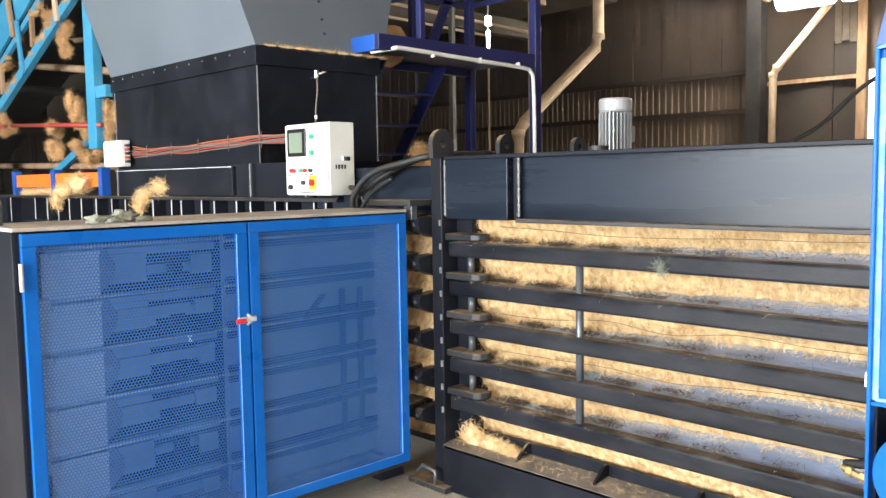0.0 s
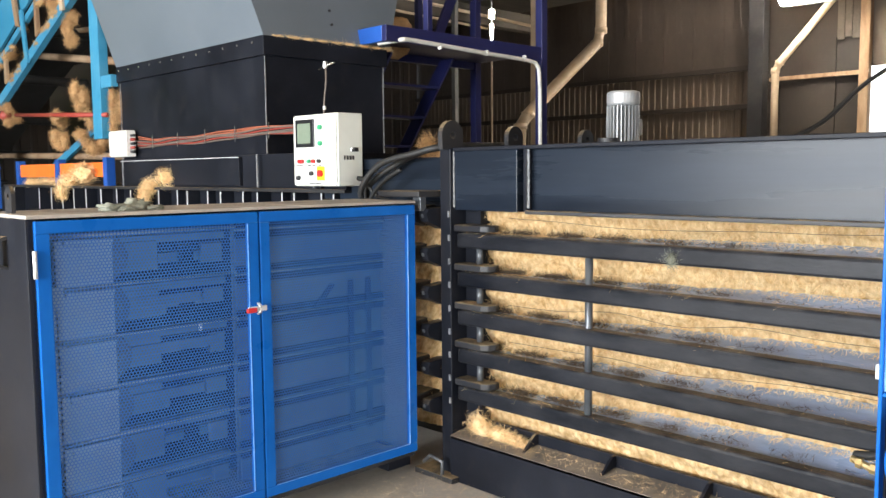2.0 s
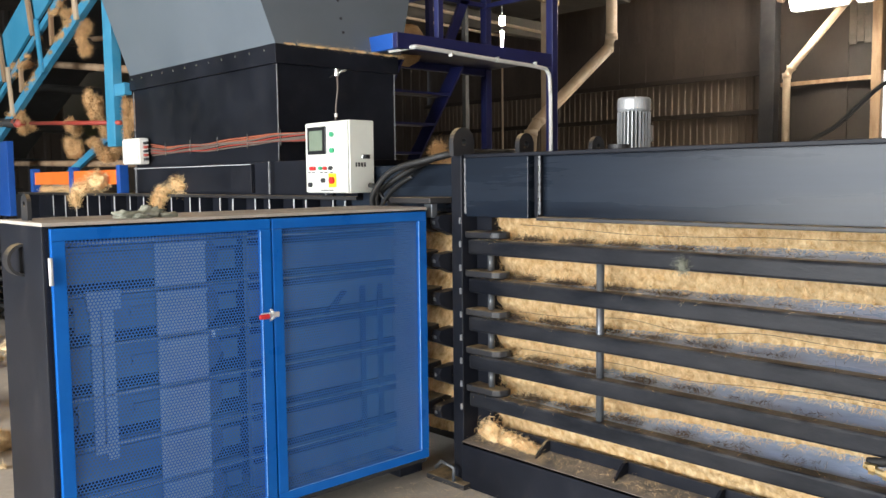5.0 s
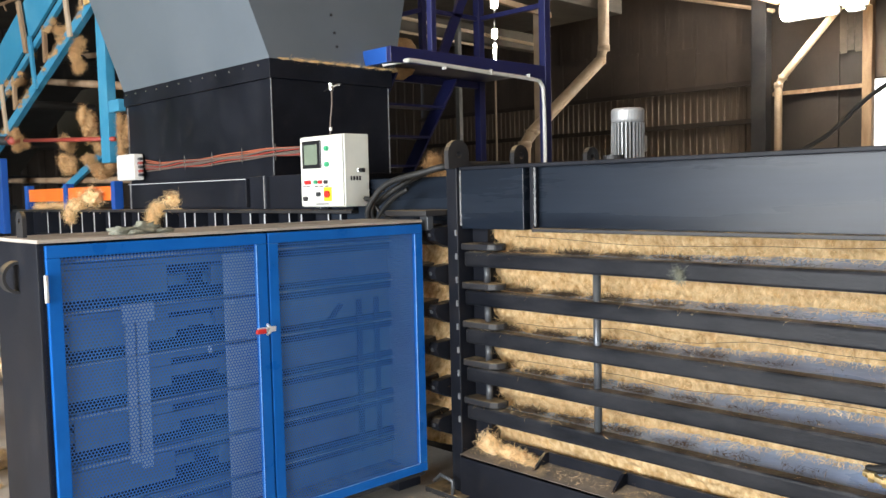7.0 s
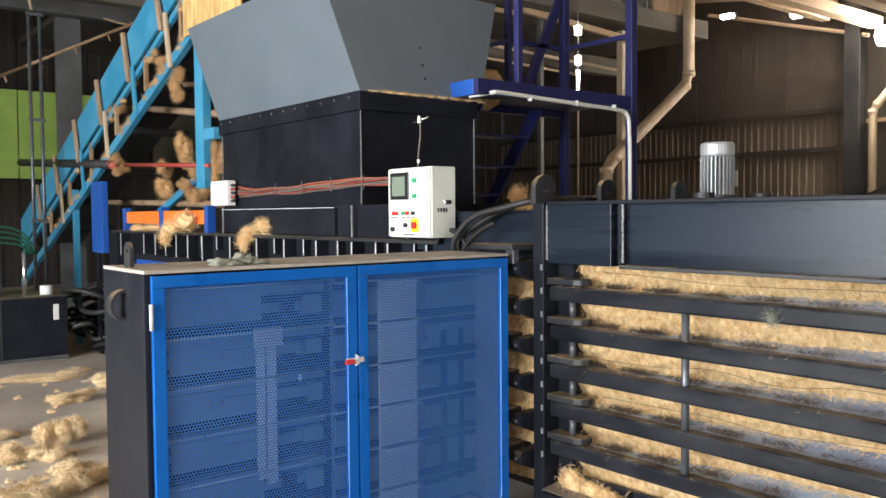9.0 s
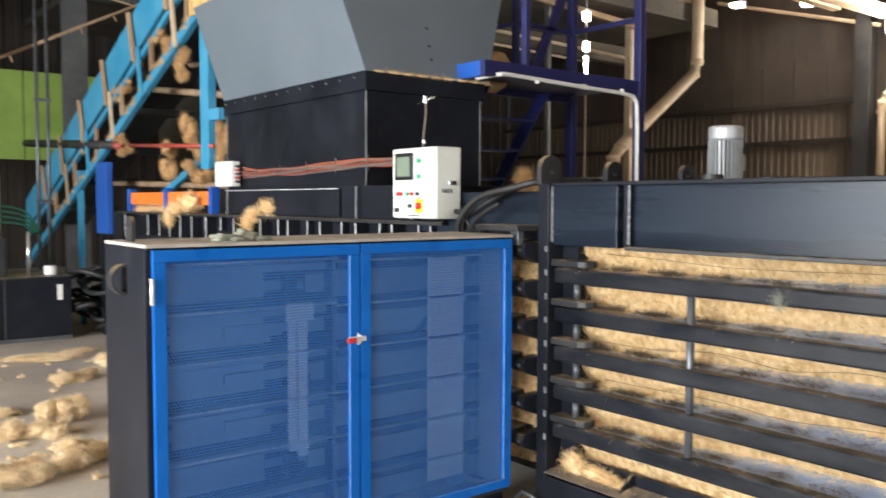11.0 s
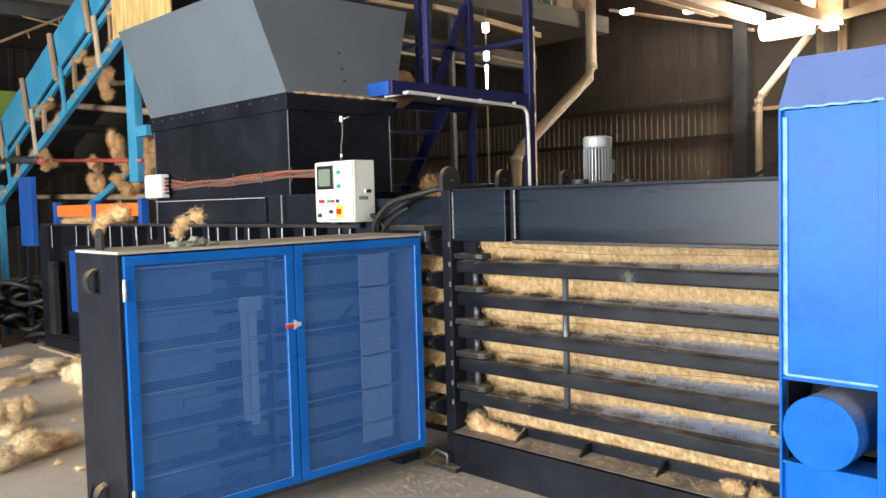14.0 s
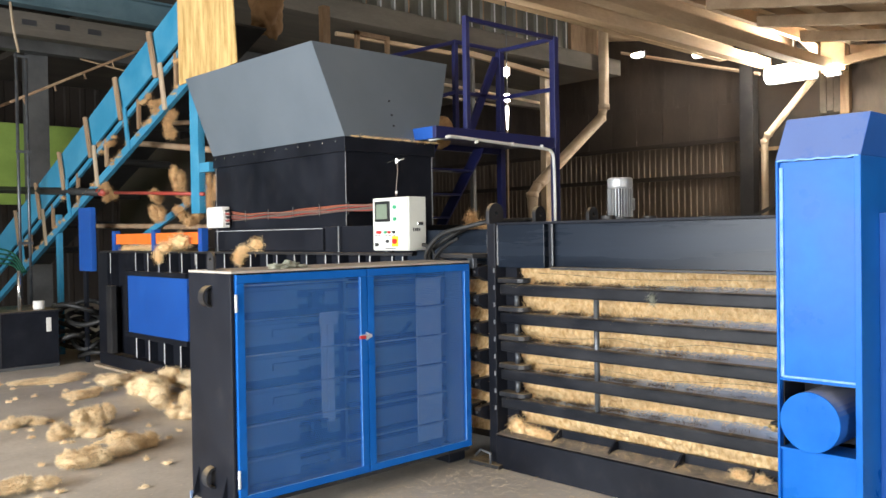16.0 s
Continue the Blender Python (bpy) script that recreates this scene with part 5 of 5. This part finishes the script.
def build_conveyor():
    c = thing("belt_conveyor", (3.4, 11, 0), "sky-blue inclined belt conveyor feeding the hopper", "conveyor")
    def zt(y):
        return 2.72 + (11.46 - y) * 0.388
    def incline(x0, x1, drop0, drop1, ya=14.6, yb=7.45):
        return prism([(ya, zt(ya) - drop0), (ya, zt(ya) - drop1), (yb, zt(yb) - drop1), (yb, zt(yb) - drop0)], x0, x1, "x")
    part("side_board", incline(3.0, 3.03, -0.11, 0.34), "sky_blue", c, "sky-blue side board")
    part("belt", incline(3.03, 3.9, 0.26, 0.28), "rubber", c, "black rubber belt")
    part("lower_chord", incline(2.98, 3.04, 0.82, 0.93), "sky_blue", c)
    part("middle_chord", incline(2.99, 3.03, 0.43, 0.50), "sky_blue", c)
    for k in range(6):
        y = 13.35 - k * 0.98
        part("side_slat", prism([(y - 0.02, zt(y) + 0.13), (y + 0.07, zt(y) + 0.13), (y - 0.10, zt(y) - 0.42), (y - 0.19, zt(y) - 0.42)], 2.95, 2.98, "x"), "slat", c, "dusty timber slat", bevel=0.003)
        q = y - 0.24
        part("truss_web", prism([(q - 0.04, zt(q) - 0.36), (q + 0.04, zt(q) - 0.36), (q - 0.07, zt(q) - 0.90), (q - 0.15, zt(q) - 0.90)], 2.955, 2.98, "x"), "pipe" if k % 2 else "sky_blue", c, "dust-caked truss web", bevel=0.003)
        part("idler_bracket", box(2.985, 3.02, q - 0.36, q - 0.30, zt(q) - 0.66, zt(q) - 0.30), "slat", c, bevel=0.003)
        part("return_roller", disc(0, q - 0.33, zt(q) - 0.60, 0.05, 3.03, 3.85, sides=14), "rubber", c)
    part("support_post", box(2.98, 3.06, 7.37, 7.55, 1.90, 3.4), "sky_blue", c, "sky-blue support post", bevel=0.004)
    part("post_bracket", box(2.99, 3.05, 7.16, 7.37, 2.33, 2.43), "sky_blue", c)
    part("support_post", box(3.0, 3.06, 11.6, 11.7, 0, 2.0), "sky_blue", c)
    part("cross_brace", prism([(7.6, 2.3), (7.6, 2.22), (9.9, 1.50), (9.9, 1.58)], 3.3, 3.34, "x"), "sky_blue", c)
    for ya, za, yb, zb, r in ((10.1, 2.92, 7.5, 2.59, 0.038), (9.2, 3.07, 7.5, 2.93, 0.028), (12.6, 1.86, 7.9, 1.76, 0.034)):
        part("stay_pipe", tube([(3.4, ya, za), (3.4, yb, zb)], r, 8), "slat", c, "dust-caked stay pipe", smooth=True)
    w = thing("plywood_sheet", (3.0, 7.1, 3.4), "yellow plywood chute sheet hanging over the hopper", "plywood board")
    part("board", prism([(6.51, 3.36), (7.73, 3.30), (7.75, 5.2), (6.68, 5.2)], 2.96, 2.975, "x"), "ply", w)
    # Dark sheet added in place of the deep shade behind the conveyor.
    d = thing("shade_backing", (5, 9, 0), "added dark sheet standing in for the deep shade behind the conveyor", "curtain", kind="structure")
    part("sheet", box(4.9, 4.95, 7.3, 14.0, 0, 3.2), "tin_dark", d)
    o = thing("pallet_rack", (3.4, 8.7, 1.49), "orange and blue rack beam on the press body", "rack beam")
    part("rack_beam", box(3.05, 3.10, 7.52, 9.72, 1.57, 1.70), "orange", o, "orange rack beam", bevel=0.004)
    for y in (9.76, 8.62, 7.47):
        part("rack_upright", box(3.03, 3.11, y - 0.04, y + 0.04, 1.49, 1.74), "blue_panel", o, bevel=0.004)
    b = thing("blue_signboard", (2.9, 10.6, 1.2), "narrow blue steel upright", "upright")
    part("plate", box(2.95, 3.02, 10.28, 10.70, 1.22, 2.06), "blue_panel", b, bevel=0.004)
    part("foot", box(2.97, 3.0, 10.52, 10.62, 0, 1.22), "black", b)
    r = thing("red_pipe", (3.0, 10, 2.2), "red pipe with dark lagging and hanging fibre", "pipe")
    part("pipe_run", tube([(3.0, 7.3, 2.10), (3.0, 9.6, 2.22)], 0.02, 8), "cable_red", r, smooth=True)
    part("lagged_run", tube([(3.0, 9.95, 2.24), (3.0, 14.5, 2.50)], 0.055, 8), "rubber", r, smooth=True)
    part("pipe_collar", tube([(3.0, 9.9, 2.235), (3.0, 10.1, 2.25)], 0.055, 8), "cable_red", r, smooth=True)
    for i, (y, z, rr) in enumerate(((9.92, 2.22, (0.10, 0.17, 0.13)), (8.45, 2.08, (0.12, 0.20, 0.20)), (7.95, 2.17, (0.12, 0.16, 0.26)), (8.18, 2.94, (0.10, 0.15, 0.17)), (7.7, 1.90, (0.12, 0.2, 0.10)), (8.5, 3.18, (0.1, 0.25, 0.07)), (7.22, 2.15, (0.06, 0.06, 0.22)), (9.9, 2.9, (0.08, 0.2, 0.06)))):
        rng = random.Random(70 + i)
        lumps = [((3.05 + rng.uniform(-0.5, 0.5) * rr[0], y + rng.uniform(-0.8, 0.8) * rr[1], z + rng.uniform(-0.9, 0.7) * rr[2]), tuple(rng.uniform(0.4, 0.65) * q for q in rr)) for _ in range(5)]
        fibre_thing("fibre_clump", (3.05, y, z), lumps, "brown coir fibre tangled in the conveyor frame", 700 + 7 * i, True, 260, 0.07)
    bm = bmesh.new()
    rng = random.Random(31)
    for k in range(40):
        y = rng.uniform(7.6, 13.0)
        d = rng.choice((0.56, 0.85, 0.88))
        clump(bm, (2.99, y, zt(y) - d + 0.02), (0.03, rng.uniform(0.05, 0.16), rng.uniform(0.015, 0.035)), 1500 + k, 60, 0.09, 0.0016, 2)
    single("conveyor_fibre", bm, "fibre_dark", "brown fibre shreds caught on the conveyor truss", "fibre litter", kind="stuff")
    sk = bmesh.new()
    clump(sk, (4.25, 8.0, 4.45), (0.30, 0.22, 0.48), 91, 0, 0.01, 0.001, 4, 0.25)
    single("burlap_sack", sk, "sack", "brown burlap sack hanging above the hopper", "sack", at=(4.25, 8.0, 4.0), smooth=True)
    fr = thing("timber_frame", (5.9, 8.0, 3.6), "small pale timber frame behind the hopper", "timber frame")
    for q in ((5.62, 5.68, 8.0, 8.05, 3.5, 4.36), (6.14, 6.2, 8.0, 8.05, 3.5, 4.30), (5.62, 6.2, 8.0, 8.05, 4.30, 4.36), (5.30, 5.42, 8.3, 8.4, 3.4, 4.7)):
        part("batten", box(*q), "slat", fr, bevel=0.004)
    g = thing("handrail", (4, 12.6, 4), "dusty slanting pipe rail with hangers", "handrail")
    part("rail", tube([(2.67, 12.5, 3.68), (5.1, 12.5, 4.95)], 0.022, 8), "slat", g, smooth=True)
    for k in range(6):
        part("hanger", tube([(2.4 + 0.45 * k, 12.5, 3.53 + 0.235 * k), (2.43 + 0.45 * k, 12.5, 3.44 + 0.235 * k)], 0.014, 6), "slat", g)
    part("rail", tube([(1.0, 12.5, 2.82), (2.67, 12.5, 3.68)], 0.022, 8), "slat", g, smooth=True)
    part("stay", tube([(3.7, 12.5, 4.45), (5.1, 12.5, 4.25)], 0.015, 6), "timber", g)


def build_tank():
    t = thing("hydraulic_tank", (2.0, 11.0, 0), "black hydraulic power unit on the floor", "hydraulic unit")
    part("tank_body", box(0.4, 2.6, 10.5, 11.6, 0.04, 0.72), "black", t, bevel=0.01)
    part("tank_lid", box(0.38, 2.62, 10.48, 11.62, 0.72, 0.74), "black_dusty", t, bevel=0.004)
    part("seam", box(1.88, 1.90, 10.494, 10.5, 0.05, 0.72), "ink", t)
    part("gauge", box(2.44, 2.50, 10.488, 10.5, 0.46, 0.64), "plastic_white", t, "white level gauge", bevel=0.003)
    part("skid", box(0.4, 2.6, 10.5, 11.6, 0.0, 0.04), "grey_steel", t)
    part("filler_cap", disc(2.42, 10.7, 0, 0.07, 0.74, 0.85, "z"), "plastic_white", t, bevel=0.01)
    part("riser_pipe", tube([(2.2, 10.75, 0.74), (2.2, 10.75, 1.25)], 0.025, 8), "chrome", t, smooth=True)
    for k, (x, y) in enumerate(((0.9, 10.9), (1.4, 11.0), (1.85, 10.9))):
        part("pump_block", box(x - 0.12, x + 0.12, y - 0.12, y + 0.12, 0.74, 1.08 + 0.05 * k), "black_dusty", t, bevel=0.01)
        part("pump_cap", disc(x, y, 0, 0.07, 1.08 + 0.05 * k, 1.2 + 0.05 * k, "z"), "grey_steel", t)
    for k in range(4):
        part("pipe_run", tube(smooth_path([(0.2, 11.2, 1.35 + 0.06 * k), (1.5, 11.2, 1.36 + 0.06 * k), (2.2, 11.2, 1.33 + 0.06 * k), (2.35 + 0.03 * k, 11.2, 1.2)], 6), 0.013, 8), "green_pipe", t, "green hydraulic pipe", smooth=True)
    y = thing("yellow_stand", (2.3, 14.5, 0), "pale yellow pipe stand", "stand")
    for x in (1.6, 2.55):
        part("leg", tube([(x, 14.5, 0), (x, 14.5, 2.0)], 0.06, 8), "pipe_yellow", y, smooth=True)
    part("cross_bar", tube([(0.8, 14.5, 2.0), (2.6, 14.5, 2.0)], 0.05, 8), "pipe_yellow", y, smooth=True)
    b = thing("rubber_hose_heap", (3.3, 11.2, 0), "heap of dark rubber belts and hoses", "hose heap")
    rng = random.Random(21)
    for k in range(14):
        y0, r = 10.4 + rng.uniform(0, 1.6), rng.uniform(0.25, 0.5)
        x = 2.9 + rng.uniform(-0.1, 0.6)
        z = 0.08 + 0.05 * k
        part("hose_coil", tube([(x + r * 0.7 * math.cos(a), y0 + r * math.sin(a), max(0.05, z + 0.06 * math.sin(2 * a + k))) for a in (2 * math.pi * i / 20 for i in range(17))], 0.032, 7), "rubber", b, smooth=True)


def build_lamps():
    f = thing("flood_lamp", (18.5, 8.2, 5.3), "bright floodlight under the roof", "lamp")
    part("lens", tube([(18.52, 7.42, 5.36), (18.52, 7.50, 5.36), (18.52, 8.40, 5.34), (18.52, 8.48, 5.34)], 0.20, 14), "lamp", f)
    part("housing", box(18.70, 18.78, 7.38, 8.52, 5.14, 5.56), "grey_steel", f, bevel=0.01)
    part("hanger", box(18.72, 18.76, 7.93, 7.97, 5.56, 6.2), "grey_steel", f)
    for y, z in ((7.13, 5.28), (8.13, 5.88), (9.38, 6.0), (10.55, 6.25), (12.42, 6.55)):
        l = thing("roof_lamp", (19.0, y, z), "round glowing roof lamp", "lamp", "roof lamps")
        part("bulb", tube([(18.9, y - 0.14, z), (18.9, y - 0.10, z), (18.9, y + 0.10, z), (18.9, y + 0.14, z)], 0.05, 10), "lamp", l)
        part("cap", box(19.0, 19.08, y - 0.18, y + 0.18, z - 0.08, z + 0.08), "grey_steel", l)


def build_floor_fibre():
    piles = (((0.86, 5.25), (0.30, 0.16, 0.12)), ((1.39, 5.40), (0.26, 0.18, 0.17)), ((1.22, 6.25), (0.22, 0.16, 0.13)), ((1.52, 6.55), (0.18, 0.16, 0.19)),
             ((2.30, 6.35), (0.28, 0.34, 0.20)), ((2.62, 7.4), (0.34, 0.55, 0.26)), ((2.55, 8.3), (0.40, 0.38, 0.16)), ((2.05, 7.95), (0.28, 0.18, 0.10)),
             ((0.36, 4.95), (0.26, 0.16, 0.09)), ((1.05, 7.1), (0.26, 0.2, 0.06)), ((2.0, 9.3), (0.6, 0.25, 0.06)), ((2.6, 5.6), (0.25, 0.4, 0.22)), ((0.5, 6.6), (0.2, 0.15, 0.06)))
    for i, ((x, y), r) in enumerate(piles):
        rng = random.Random(i)
        lumps = []
        for k in range(7):
            f = rng.uniform(0.3, 0.55)
            lumps.append(((x + rng.uniform(-0.7, 0.7) * r[0], y + rng.uniform(-0.7, 0.7) * r[1], r[2] * rng.uniform(0.2, 0.65)), (r[0] * f * 1.15, r[1] * f * 1.15, r[2] * rng.uniform(0.4, 0.65))))
        fibre_thing("fibre_clump", (x, y, 0), lumps, "loose heap of pale coir fibre on the floor", 900 + 9 * i, False, 620, 0.05, 0.0015, 0.58, "fibre_pale")
    bm = bmesh.new()
    rng = random.Random(44)
    def ground(g):
        x, y = g.choice(((g.uniform(-1, 2.9), g.uniform(1, 10)), (2.94 - abs(g.gauss(0, 0.25)), g.uniform(0.9, 3.2)), (g.uniform(1, 2.9), g.uniform(2.6, 3.3))))
        return Vector((x, y, 0.006)), Vector((g.uniform(-1, 1), g.uniform(-1, 1), 0.05))
    strands(bm, 4200, ground, 0.045, 0.0006, rng, 0.7, 0.0)
    for v in bm.verts:
        v.co.z = max(0.004, min(v.co.z, 0.02))
    for i in range(110):
        x, y = rng.uniform(-0.5, 2.7), rng.uniform(3.9, 9.5)
        clump(bm, (x, y, 0.008), (rng.uniform(0.015, 0.05), rng.uniform(0.015, 0.05), rng.uniform(0.006, 0.018)), 2000 + i, 45, 0.05, 0.0012, 2)
    single("floor_litter", bm, "fibre_pale", "scattered coir wisps lying on the concrete", "fibre litter", kind="stuff")


build_setting()
build_baler_chamber()
build_guard()
carriage, arm = build_needles()
build_control()
build_machine_body()
build_column()
build_platform()
build_conveyor()
build_tank()
build_lamps()
build_floor_fibre()


def motions():
    walk(carriage, [(t, pose(x, 3.42, 0.78)) for t, x in ((0, 1.14), (1.0, 1.14), (2.0, 1.145), (2.5, 1.18), (3.0, 1.235), (3.5, 1.285), (4.0, 1.345), (4.7, 1.445), (6.8, 1.79), (7.5, 1.915), (8.0, 2.005),
                                                       (8.5, 2.09), (9.5, 2.255), (10.8, 2.435), (11.5, 2.49), (12.0, 2.505), (12.5, 2.515), (16.0, 2.515))])
    walk(arm, [(t, pose(x, 3.42, 0.78)) for t, x in ((0, 1.04), (2.0, 1.04), (3.0, 1.08), (4.7, 1.187), (6.8, 1.345), (7.5, 1.41), (8.5, 1.485), (9.5, 1.565), (10.8, 1.66), (11.5, 1.69), (12.5, 1.705), (16.0, 1.705))])


motions()
